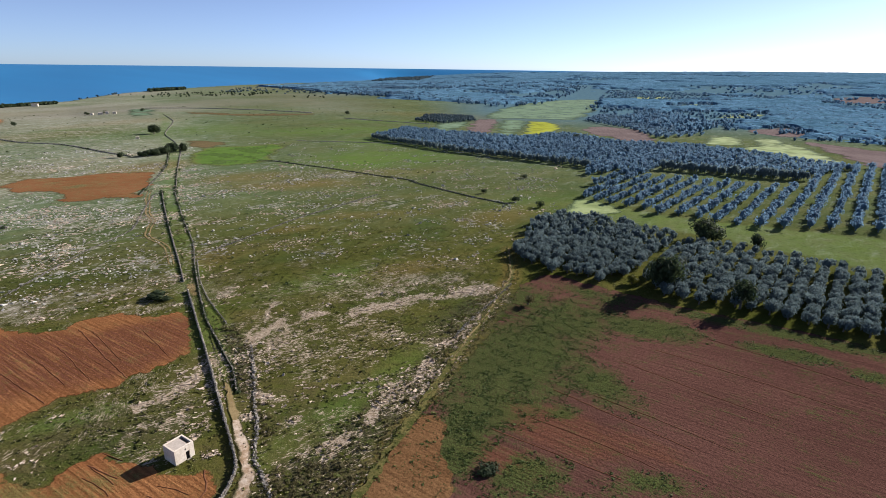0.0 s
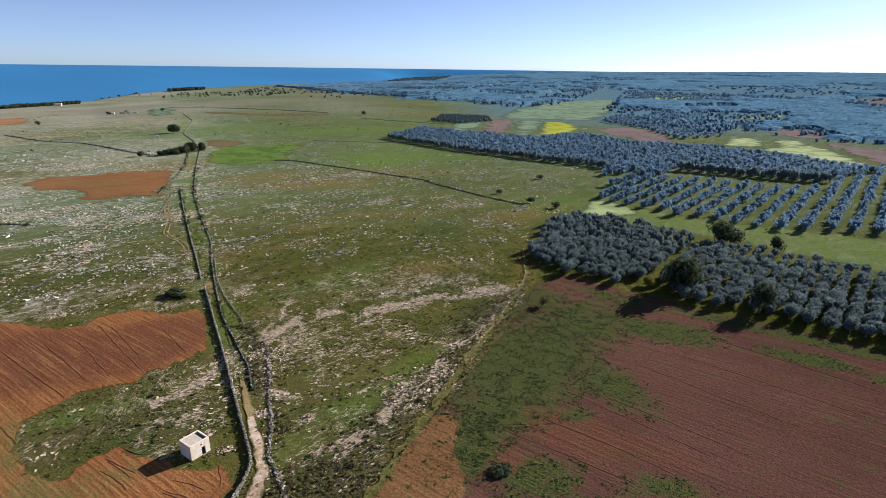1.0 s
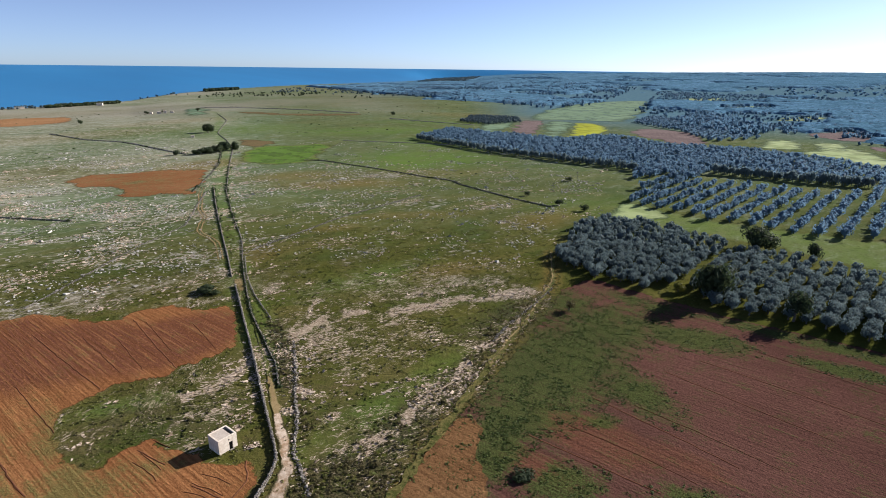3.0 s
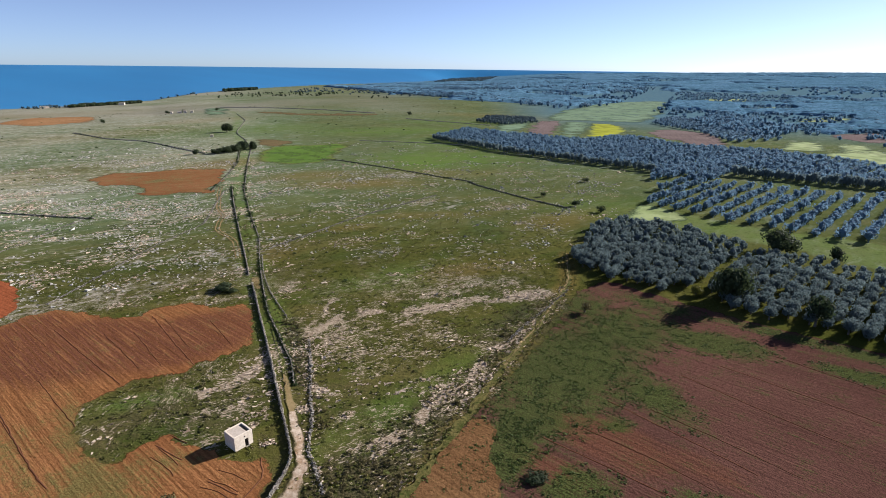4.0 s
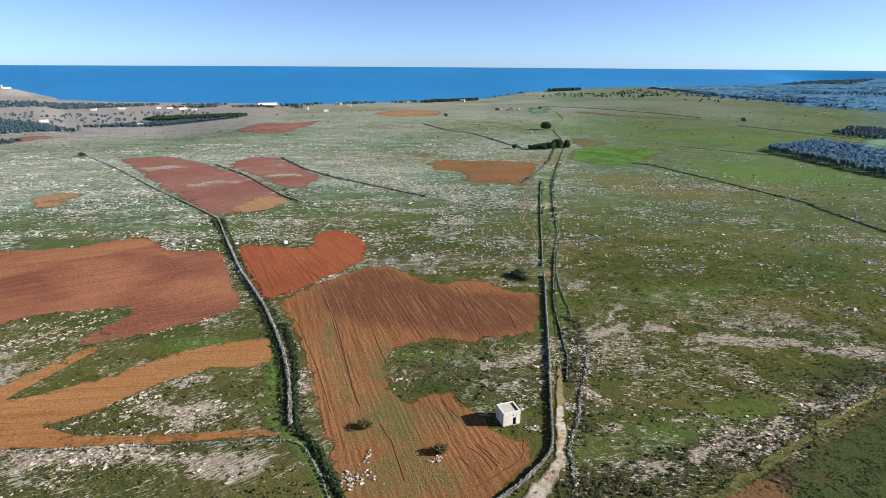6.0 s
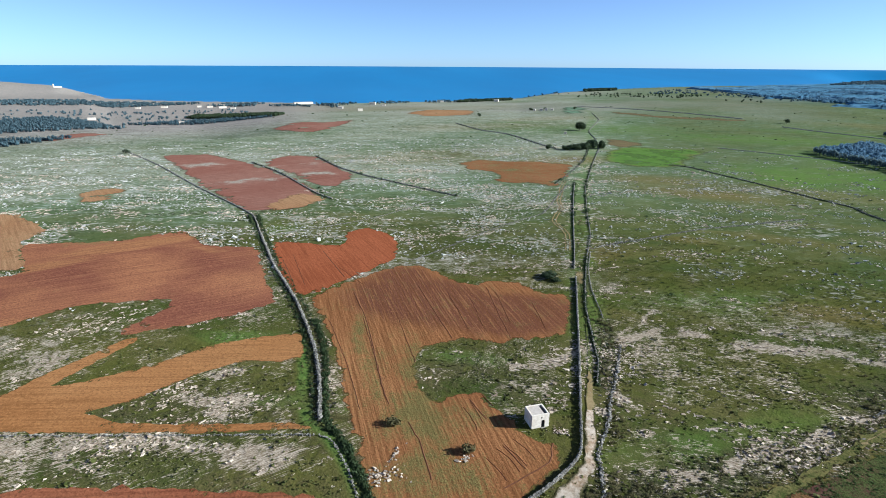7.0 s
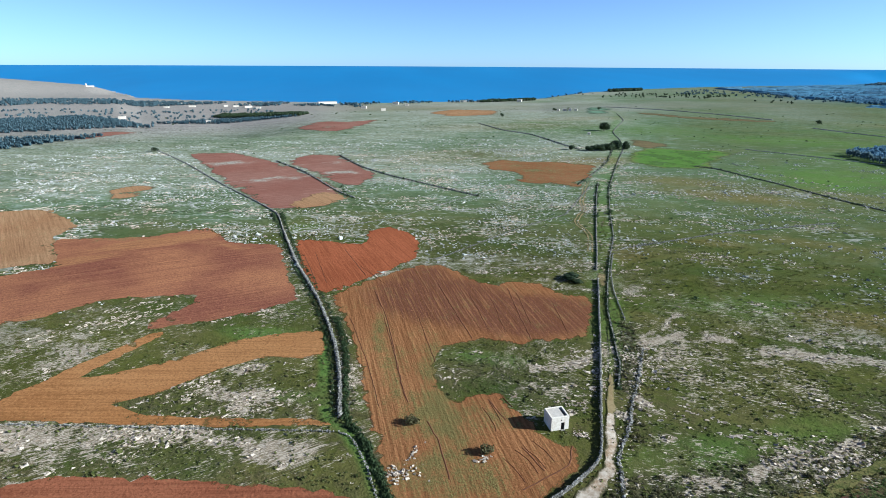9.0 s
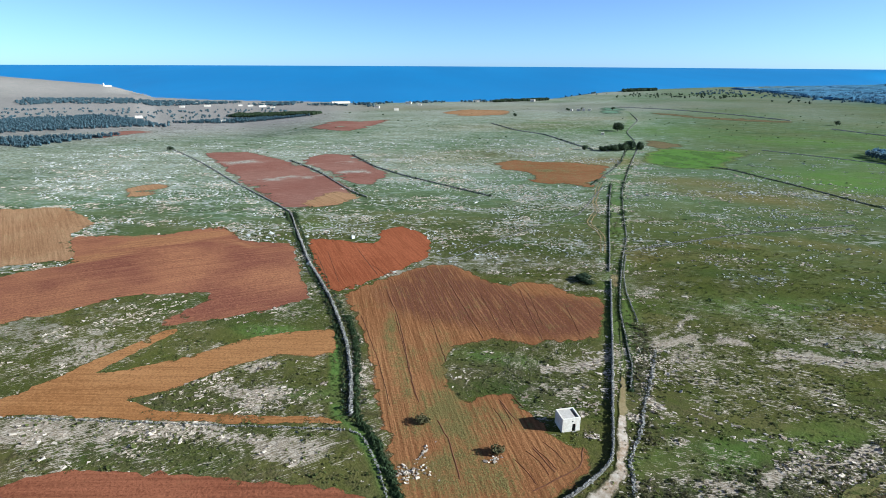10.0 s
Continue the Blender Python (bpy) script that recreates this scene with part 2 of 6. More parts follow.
def plain(name, a, b, scale=1.0, depth=0.1, roughness=0.95, specular=0.02, fringe=None):
    n = Nodes(name, roughness, specular)
    big, small = n.noise(scale * 0.25, 3), n.noise(scale * 1.6, 4, 0.7)
    colour = n.mix(n.ramp(n.math("ADD", n.math("MULTIPLY", big, 0.5), n.math("MULTIPLY", small, 0.5)), 0.35, 0.65), a, b)
    if fringe:
        ragged = n.math("ADD", n.noise(0.2, 5, 0.7), n.math("MULTIPLY", n.noise(1.1, 4, 0.7), 0.8))
        rim = n.math("ADD", n.mask("rim"), n.math("SUBTRACT", ragged, 1.02))
        colour = n.mix(n.ramp(rim, 0.75, 0.3), colour, fringe)
        n.worn_edge(n.math("MULTIPLY", n.ramp(rim, 0.08, 0.40), n.math("ADD", 0.62, n.math("MULTIPLY", n.ramp(n.noise(0.05, 4, 0.6), 0.62, 0.42), 0.38))))
    return n.done(colour, small, depth, 0.7)


def foliage(name, dark, light, through_leaf=0.35):
    n = Nodes(name, 0.75, 0.12)
    geo, info = n.tree.nodes.new("ShaderNodeNewGeometry"), n.tree.nodes.new("ShaderNodeObjectInfo")
    pick = n.math("ADD", n.math("MULTIPLY", geo.outputs["Random Per Island"], 0.65), n.math("MULTIPLY", info.outputs["Random"], 0.35))
    colour = n.mix(pick, dark, light)
    n.done(colour)
    glow = n.put("ShaderNodeBsdfTranslucent", Color=colour)
    both = n.tree.nodes.new("ShaderNodeMixShader")
    both.inputs[0].default_value = through_leaf
    n.tree.links.new(n.out.outputs[0], both.inputs[1])
    n.tree.links.new(glow.outputs[0], both.inputs[2])
    n.tree.links.new(both.outputs[0], n.tree.nodes["Material Output"].inputs[0])
    return n.mat


def stone(name, a, b):
    n = Nodes(name, 0.95, 0.1)
    geo = n.tree.nodes.new("ShaderNodeNewGeometry")
    lichen = n.noise(1.4, 4, 0.7)
    colour = n.mix(geo.outputs["Random Per Island"], a, b)
    colour = n.mix(n.math("MULTIPLY", n.ramp(lichen, 0.5, 0.7), 0.5), colour, tuple(0.45 * v for v in a))
    return n.done(colour, lichen, 0.08, 0.8)


def water():
    n = Nodes("sea_water", 0.4, 0.30)
    swell, streak = n.noise(0.02, 4, 0.6), n.noise(0.0016, 4, 0.55, n.scaled((0.35, 1.4, 1), 40))
    colour = n.mix(n.ramp(streak, 0.35, 0.7), (0.008, 0.145, 0.320), (0.012, 0.170, 0.362))
    return n.done(colour, swell, 0.6, 0.2)


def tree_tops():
    # blue colours paint distance haze on the tree tops; dips are darkened
    n = Nodes("haze_tinted_tree_tops", 1.0, 0.0)
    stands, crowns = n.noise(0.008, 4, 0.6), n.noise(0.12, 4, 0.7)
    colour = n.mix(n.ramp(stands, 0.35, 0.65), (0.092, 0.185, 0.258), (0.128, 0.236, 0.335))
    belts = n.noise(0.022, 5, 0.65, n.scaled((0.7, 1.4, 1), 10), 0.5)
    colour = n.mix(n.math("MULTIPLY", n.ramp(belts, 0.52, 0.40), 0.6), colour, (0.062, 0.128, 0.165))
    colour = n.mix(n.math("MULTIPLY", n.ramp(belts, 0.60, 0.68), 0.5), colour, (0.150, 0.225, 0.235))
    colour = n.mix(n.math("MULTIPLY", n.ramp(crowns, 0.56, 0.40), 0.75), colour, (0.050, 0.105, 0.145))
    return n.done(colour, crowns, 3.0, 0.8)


M = {
    "pasture": grass_ground(),
    "soil_tan": soil("ploughed_tan_soil", (0.225, 0.090, 0.034), (0.281, 0.126, 0.049), 123, 1.4, (0.120, 0.110, 0.036), 0.13, 0.46, drawn_in=0.56),
    "soil_orange": soil("ploughed_orange_soil", (0.236, 0.067, 0.027), (0.289, 0.087, 0.036), 113, 1.6),
    "soil_red": soil("ploughed_red_soil", (0.205, 0.065, 0.031), (0.257, 0.091, 0.043), 45, 2.2, (0.16, 0.14, 0.05), 0.04, 0.1),
    "soil_rust": soil("rusty_bare_soil", (0.195, 0.082, 0.034), (0.240, 0.108, 0.048), 60, 2.2, (0.15, 0.135, 0.055), 0.24, 0.1),
    "soil_two": soil("red_and_tan_soil", (0.190, 0.068, 0.040), (0.325, 0.134, 0.062), 20, 2.2, (0.16, 0.14, 0.05), 0.04, 0.12, deep=(0.335, 0.150, 0.062), drawn_in=0.34),
    "soil_ochre": soil("ploughed_ochre_soil", (0.275, 0.116, 0.038), (0.335, 0.156, 0.058), 45, 2.4, contrast=0.1),
    "soil_plum": soil("ploughed_plum_soil", (0.086, 0.040, 0.030), (0.116, 0.054, 0.040), 125, 1.6, (0.048, 0.070, 0.018), 0.16, deep=(0.125, 0.052, 0.030), drawn_in=0.30),
    "soil_pale": soil("pale_tan_soil", (0.290, 0.145, 0.066), (0.345, 0.190, 0.092), 98, 2.0, (0.17, 0.17, 0.07), 0.10),
    "soil_brown": soil("ploughed_brown_soil", (0.150, 0.075, 0.032), (0.190, 0.100, 0.044), 125, 1.4, (0.07, 0.08, 0.02), 0.06),
    "soil_dull": soil("dull_brown_soil", (0.125, 0.088, 0.044), (0.160, 0.115, 0.058), 40, 3.0, (0.11, 0.115, 0.035), 0.20, 0.15),
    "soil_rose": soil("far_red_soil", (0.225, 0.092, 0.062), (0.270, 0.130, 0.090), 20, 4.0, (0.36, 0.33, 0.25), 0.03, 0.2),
    # far soil greyed towards lilac, with distance haze put into its colour
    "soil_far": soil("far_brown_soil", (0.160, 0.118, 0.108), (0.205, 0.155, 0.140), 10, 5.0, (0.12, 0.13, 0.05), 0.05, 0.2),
    "green_crop": plain("green_crop", (0.080, 0.140, 0.020), (0.112, 0.172, 0.036), 0.6, 0.3, fringe=(0.130, 0.140, 0.040)),
    "yellow_crop": plain("yellow_crop", (0.300, 0.310, 0.020), (0.360, 0.360, 0.035), 0.1, 0.3, fringe=(0.130, 0.150, 0.050)),
    "pale_crop": plain("pale_crop", (0.250, 0.300, 0.115), (0.320, 0.355, 0.165), 0.08, 0.3, fringe=(0.090, 0.120, 0.050)),
    # meadow green blued to stand in for distance haze
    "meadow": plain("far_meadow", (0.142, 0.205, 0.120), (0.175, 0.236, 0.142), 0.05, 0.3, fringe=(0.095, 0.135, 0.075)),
    "track": plain("limestone_track", (0.330, 0.215, 0.125), (0.760, 0.600, 0.455), 0.8, 0.15, fringe=(0.110, 0.090, 0.045)),
    "verge": plain("dry_verge", (0.050, 0.060, 0.014), (0.165, 0.130, 0.045), 1.2, 0.3),
    "lane": plain("grassy_lane", (0.072, 0.092, 0.020), (0.130, 0.128, 0.042), 0.5, 0.2, fringe=(0.066, 0.088, 0.018)),
    "path": plain("worn_path", (0.225, 0.155, 0.068), (0.340, 0.245, 0.120), 0.8, 0.15, fringe=(0.150, 0.125, 0.048)),
    "stone": stone("dry_limestone", (0.11, 0.095, 0.078), (0.37, 0.325, 0.27)),
    "rock": stone("bare_limestone", (0.22, 0.155, 0.105), (0.64, 0.505, 0.375)),
    "boulder": stone("weathered_limestone", (0.22, 0.20, 0.165), (0.60, 0.55, 0.475)),
    "rut": plain("turned_soil", (0.098, 0.040, 0.021), (0.150, 0.064, 0.032), 1.0, 0.15),
    "plaster": plain("white_plaster", (0.60, 0.49, 0.375), (0.78, 0.675, 0.555), 1.2, 0.03),
    "roof": plain("pale_roof_screed", (0.44, 0.36, 0.29), (0.56, 0.47, 0.385), 1.5, 0.02),
    # near-black colour stands in for the shade inside openings and the roof slot
    "dark": plain("shaded_opening", (0.025, 0.022, 0.020), (0.045, 0.038, 0.032), 2.0, 0.02),
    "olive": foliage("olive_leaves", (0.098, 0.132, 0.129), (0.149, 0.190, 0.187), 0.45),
    # bluer, lighter olive leaves: distance haze put into the colour
    "far_olive": foliage("haze_blue_olive_leaves", (0.112, 0.184, 0.250), (0.132, 0.208, 0.280), 0.58),
    "pine": foliage("pine_needles", (0.022, 0.036, 0.018), (0.060, 0.075, 0.032)),
    "hedge": foliage("hedge_leaves", (0.028, 0.044, 0.018), (0.075, 0.095, 0.034)),
    "yellow_bush": foliage("yellowing_leaves", (0.080, 0.085, 0.015), (0.180, 0.165, 0.030)),
    "shrub": foliage("garrigue_leaves", (0.065, 0.060, 0.022), (0.150, 0.122, 0.054)),
    "grass": foliage("grass_blades", (0.072, 0.088, 0.020), (0.185, 0.170, 0.052)),
    "weed": foliage("weed_leaves", (0.040, 0.062, 0.016), (0.090, 0.118, 0.030)),
    # distance haze painted into the leaves: strong blue in far_wood, least in valley
    "far_wood": foliage("haze_blue_woodland", (0.104, 0.200, 0.285), (0.126, 0.236, 0.335), 0.5),
    "mid_wood": foliage("haze_blue_mid_leaves", (0.092, 0.165, 0.228), (0.118, 0.200, 0.275), 0.5),
    "valley": foliage("valley_leaves", (0.045, 0.074, 0.086), (0.082, 0.116, 0.126), 0.2),
    "canopy": tree_tops(),
    "bark": plain("grey_bark", (0.090, 0.075, 0.060), (0.150, 0.125, 0.100), 4, 0.03),
    "sea": water(),
}


# ---- mesh tools ----
def mesh(name, verts, faces, material, smooth=False):
    """A mesh from arrays of corners and equal-sided faces."""
    verts, faces = np.asarray(verts, np.float32), np.asarray(faces, np.int32)
    me = bpy.data.meshes.new(name)
    n, k = faces.shape
    me.vertices.add(len(verts)), me.loops.add(n * k), me.polygons.add(n)
    me.vertices.foreach_set("co", verts.ravel())
    me.loops.foreach_set("vertex_index", faces.ravel())
    me.polygons.foreach_set("loop_start", np.arange(0, n * k, k, dtype=np.int32))
    me.polygons.foreach_set("use_smooth", np.full(n, smooth))
    me.update(calc_edges=True)
    me.validate()
    me.materials.append(material)
    return me


def add_mask(me, name, values):
    me.attributes.new(name, "FLOAT", "POINT").data.foreach_set("value", np.asarray(values, np.float32))


def thing(name, me, label, category, group="", kind=""):
    return tagged(new(name, me), label, category, group, kind)


def part(name, me, parent, label=""):
    ob = new(name, me)
    ob.parent = parent
    return tagged(ob, label)


def curve_through(points, step, closed=False, wobble=0.0, seed=0):
    """Points every step metres along a smooth line through the given ones."""
    rng = np.random.default_rng(seed)
    p = np.array(points, float)
    n = len(p)
    out = []
    for i in range(n if closed else n - 1):
        q = [p[(i + k) % n] if closed else p[min(max(i + k, 0), n - 1)] for k in (-1, 0, 1, 2)]
        count = max(2, int(np.linalg.norm(q[2] - q[1]) / step))
        for u in np.arange(count) / count:
            a = 0.5 * (2 * q[1] + (q[2] - q[0]) * u + (2 * q[0] - 5 * q[1] + 4 * q[2] - q[3]) * u**2 + (3 * q[1] - q[0] - 3 * q[2] + q[3]) * u**3)
            out.append(0.45 * a + 0.55 * (q[1] + (q[2] - q[1]) * u))
    if not closed:
        out.append(p[-1])
    out = np.array(out)
    return out + rng.normal(0, wobble, out.shape) if wobble else out


def inside(px, py, poly):
    poly = np.asarray(poly, float)
    hit = np.zeros(np.shape(px), bool)
    x0, y0 = poly[-1]
    for x1, y1 in poly:
        cross = ((y1 > py) != (y0 > py)) & (px < (x0 - x1) * (py - y1) / (y0 - y1 + 1e-12) + x1)
        hit ^= cross
        x0, y0 = x1, y1
    return hit


def blots(x, y, spots):
    """How strongly soft spots (x, y, half length, half width, turn in degrees, strength) cover the places."""
    total = np.zeros(np.shape(x))
    for cx, cy, a, b, turn, strength in spots:
        c, s = math.cos(radians(turn)), math.sin(radians(turn))
        u, v = ((x - cx) * c + (y - cy) * s) / a, (-(x - cx) * s + (y - cy) * c) / b
        total = np.maximum(total, min(strength, 1) * np.clip(1.5 - 1.2 * np.hypot(u, v), 0, 1))
    return total


def along(x, y, line, width):
    """1 on a line, falling to 0 at a width from it."""
    best = np.full(np.shape(x), 1e9)
    for (ax, ay), (bx, by) in zip(line[:-1], line[1:]):
        dx, dy = bx - ax, by - ay
        u = np.clip(((x - ax) * dx + (y - ay) * dy) / (dx * dx + dy * dy + 1e-9), 0, 1)
        best = np.minimum(best, np.hypot(x - ax - u * dx, y - ay - u * dy))
    return np.clip(1.5 - best / width, 0, 1)


def mottle(x, y, size, seed=0, octaves=4):
    """Smooth random values from about -1 to 1, with spots of a size in metres."""
    total, weight = np.zeros(np.shape(x)), 1.0
    for k in range(octaves):
        u, v = x / size * 2**k + 17.3 * k + seed, y / size * 2**k - 9.1 * k + 3 * seed
        i, j = np.floor(u), np.floor(v)
        a, b = u - i, v - j
        a, b = a * a * (3 - 2 * a), b * b * (3 - 2 * b)
        corner = [2 * np.modf(np.abs(np.sin((i + p) * 127.1 + (j + q) * 311.7 + seed) * 43758.5453))[0] - 1 for p, q in ((0, 0), (1, 0), (0, 1), (1, 1))]
        total += weight * ((corner[0] * (1 - a) + corner[1] * a) * (1 - b) + (corner[2] * (1 - a) + corner[3] * a) * b)
        weight *= 0.55
    return total


def streak(x, y, line, width):
    """1 on a line, fading softly to either side."""
    best = np.full(np.shape(x), 1e9)
    for (ax, ay), (bx, by) in zip(line[:-1], line[1:]):
        dx, dy = bx - ax, by - ay
        u = np.clip(((x - ax) * dx + (y - ay) * dy) / (dx * dx + dy * dy + 1e-9), 0, 1)
        best = np.minimum(best, np.hypot(x - ax - u * dx, y - ay - u * dy))
    return np.exp(-((best / width) ** 2))


def scatter(base_v, base_f, places, sizes, rng, tilt=0.3, rough=0.0, sink=0.0, turn=None):
    """Many copies of a small form in one set of arrays; sizes are rows of x, y, z."""
    n = len(places)
    turn = rng.uniform(0, 6.283, n) if turn is None else turn
    ta, tb = rng.normal(0, tilt, n), rng.normal(0, tilt, n)
    v = base_v[None] * np.ones((n, 1, 1))
    if rough:
        v = v * rng.uniform(1 - rough, 1 + rough, (n, len(base_v), 1))
    v = v * sizes[:, None, :]
    c, s = np.cos(ta)[:, None], np.sin(ta)[:, None]
    v = np.stack([v[..., 0], c * v[..., 1] - s * v[..., 2], s * v[..., 1] + c * v[..., 2]], -1)
    c, s = np.cos(tb)[:, None], np.sin(tb)[:, None]
    v = np.stack([c * v[..., 0] + s * v[..., 2], v[..., 1], -s * v[..., 0] + c * v[..., 2]], -1)
    c, s = np.cos(turn)[:, None], np.sin(turn)[:, None]
    v = np.stack([c * v[..., 0] - s * v[..., 1], s * v[..., 0] + c * v[..., 1], v[..., 2]], -1)
    v[..., 2] -= sink * sizes[:, None, 2]
    v += places[:, None, :]
    f = base_f[None] + (np.arange(n) * len(base_v))[:, None, None]
    return v.reshape(-1, 3), f.reshape(-1, base_f.shape[1])


def grounded(xy, lift=0.0):
    xy = np.asarray(xy, float)
    return np.column_stack([xy, height(xy[:, 0], xy[:, 1]) + lift])


def solid(subdivisions, seed=0, rough=0.0):
    bm = bmesh.new()
    bmesh.ops.create_icosphere(bm, subdivisions=subdivisions, radius=1)
    rng = np.random.default_rng(seed)
    v = np.array([tuple(q.co) for q in bm.verts]) * (1 + rng.uniform(-rough, rough, (len(bm.verts), 1)))
    f = np.array([[q.index for q in face.verts] for face in bm.faces])
    bm.free()
    return v, f


BLOCK = (np.array([(x, y, z) for x in (-1, 1) for y in (-1, 1) for z in (-1, 1)], float) * (0.8, 0.8, 0.8), np.array([(0, 1, 3, 2), (4, 6, 7, 5), (0, 4, 5, 1), (2, 3, 7, 6), (0, 2, 6, 4), (1, 5, 7, 3)]))


def sprigs(count, seed, spread=1.0, leaf=0.45, flat=0.7, lobes=1):
    """A cloud of leaf sprays in lobes, about one unit across each way, resting on z = 0."""
    rng = np.random.default_rng(seed)
    centres = np.column_stack([np.clip(rng.normal(0, 0.34, lobes), -0.5, 0.5), np.clip(rng.normal(0, 0.34, lobes), -0.5, 0.5), rng.uniform(0.35, 0.75, lobes)]) if lobes > 1 else np.array([[0, 0, 0.5]])
    reach = rng.uniform(0.42, 0.62, lobes) if lobes > 1 else np.array([spread])
    which = rng.integers(0, lobes, count)
    way = rng.normal(size=(count, 3))
    way /= np.linalg.norm(way, axis=1)[:, None]
    mid = centres[which] + way * reach[which][:, None] * rng.uniform(0.55, 1.0, (count, 1)) * (1, 1, flat)
    a = np.cross(way, rng.normal(size=(count, 3)))
    a /= np.linalg.norm(a, axis=1)[:, None]
    b = np.cross(way, a) + 0.5 * way * rng.normal(size=(count, 1))
    half = leaf * rng.uniform(0.6, 1.3, (count, 1))
    v = np.stack([mid - a * half, mid + b * half * 0.55, mid + a * half, mid - b * half * 0.55], 1).reshape(-1, 3)
    v[:, 2] = np.maximum(v[:, 2], 0.02)
    return v, np.arange(4 * count).reshape(-1, 4)


# ---- ground ----
LANE_LEFT = [(-39.4, 65.1), (-38.4, 70.5), (-37.9, 75.2), (-37.7, 79.9), (-38.1, 84.1), (-39.9, 88.1), (-43.5, 94.6), (-48.8, 104.1), (-54.8, 115.1), (-62.2, 128.3), (-69.4, 141), (-75.9, 152.7), (-84.6, 168.1)]
LANE_RIGHT = [(-50.9, 115.5), (-54.4, 124), (-64.1, 139.2), (-80.2, 169.1), (-93.1, 193), (-105.1, 219.2), (-124.4, 253), (-153, 306), (-190, 388), (-226, 472), (-258, 528), (-297, 590), (-355, 732), (-423, 846)]
LANE_LEFT_FAR = [(-89.9, 176.6), (-99.2, 193.9), (-119.1, 229.3), (-147.4, 280.9), (-166.8, 318.2)]
LANE_BANK = [(-46.9, 109.1), (-52, 119.8), (-54.5, 123.3), (-59.4, 130.9), (-63.2, 136.7), (-69.6, 146.6), (-81.3, 168.9), (-92.3, 191.5)]
LANE_STONES = [(-62, 142.9), (-65.4, 147.9), (-69.2, 153), (-76, 163), (-80.2, 170), (-86, 180.3), (-94.5, 198.5)]
BANK_SCRUB = [(-60.8, 141.4), (-53.5, 128.3), (-48.9, 117.4), (-45.5, 110.6)]
WEST_HEDGE = [(-125.2, 85.4), (-112, 78.4), (-102.5, 72), (-90.5, 62.8), (-82.9, 57.4), (-77.8, 56.9), (-72.4, 54.8), (-68.4, 53.2), (-63.8, 51.2), (-59.6, 49.2)]
WEST_GREEN = [(-119.6, 77.2), (-104.4, 66.9), (-94.4, 59.5), (-87.4, 55.6), (-82.4, 55.6), (-75.4, 54.3), (-67.8, 51.4), (-60.8, 48)]
LANE_FAR = [(-172, 303), (-203, 398), (-240, 480)]
RUBBLE = [(-29, 76), (-33.6, 84.1), (-35.4, 86.1), (-36.3, 89.3), (-37.6, 94.1), (-39.5, 100.1), (-42, 106.1), (-43.9, 112.2), (-46.2, 118.4), (-48.7, 125.1), (-51.2, 131.1)]
TRACK = [(-31, 64), (-34.4, 70), (-34.8, 73.8), (-34.7, 77.7), (-35.2, 82.7), (-37.2, 85.6), (-38.3, 89.6), (-41.1, 94), (-43.5, 98.8), (-45.5, 102.7), (-48.2, 107.9), (-51.2, 113.2)]
LANE_MID = [(-54.1, 119.9), (-64.2, 137.5), (-78.4, 161.3), (-88, 178), (-99.3, 198.9), (-123.5, 243.5), (-153, 299), (-196, 393), (-232, 470), (-270, 540), (-310, 610), (-356, 715), (-425, 850), (-480, 930)]
SIDE_PATH = [(-102.2, 193.8), (-112.3, 211.6), (-117.9, 218), (-125.1, 223.7), (-129.4, 228.9), (-133.8, 239), (-138.2, 251.5), (-148.2, 265.7), (-156.3, 282.1), (-164, 296), (-174, 318.3)]
WEST_WALL = [(-85, 57.2), (-89.7, 60.8), (-95.4, 65), (-104.3, 70.8), (-112, 75.5), (-124.7, 82), (-141.4, 89.8), (-160.5, 97.4), (-174.9, 103.1), (-214.1, 121.2), (-243.6, 134.8), (-286, 141.9), (-351, 152), (-418, 162), (-508, 174)]
FIELD_EDGE = [(-15.2, 74.9), (-10, 90.3), (-5, 102.7), (2.7, 125.1), (13.4, 152.1), (24.9, 185), (27.5, 218.1)]
GARRIGUE = [(-26, 74), (-23.2, 84.5), (-15.5, 98.4), (-5.6, 116.6), (2.9, 137.4), (11.9, 156), (17.9, 164.8)]
GREEN_STRIP = [(-34.2, 86.6), (-28.6, 93.4), (-23.4, 102.2), (-17.3, 111.3), (-11.6, 121.7), (-5.6, 132.1)]
YELLOW_STRIP = [(62.9, 282.7), (76, 307), (120, 272), (201, 239), (226, 223), (197, 191), (169, 196), (142, 219), (121, 242), (87, 258)]

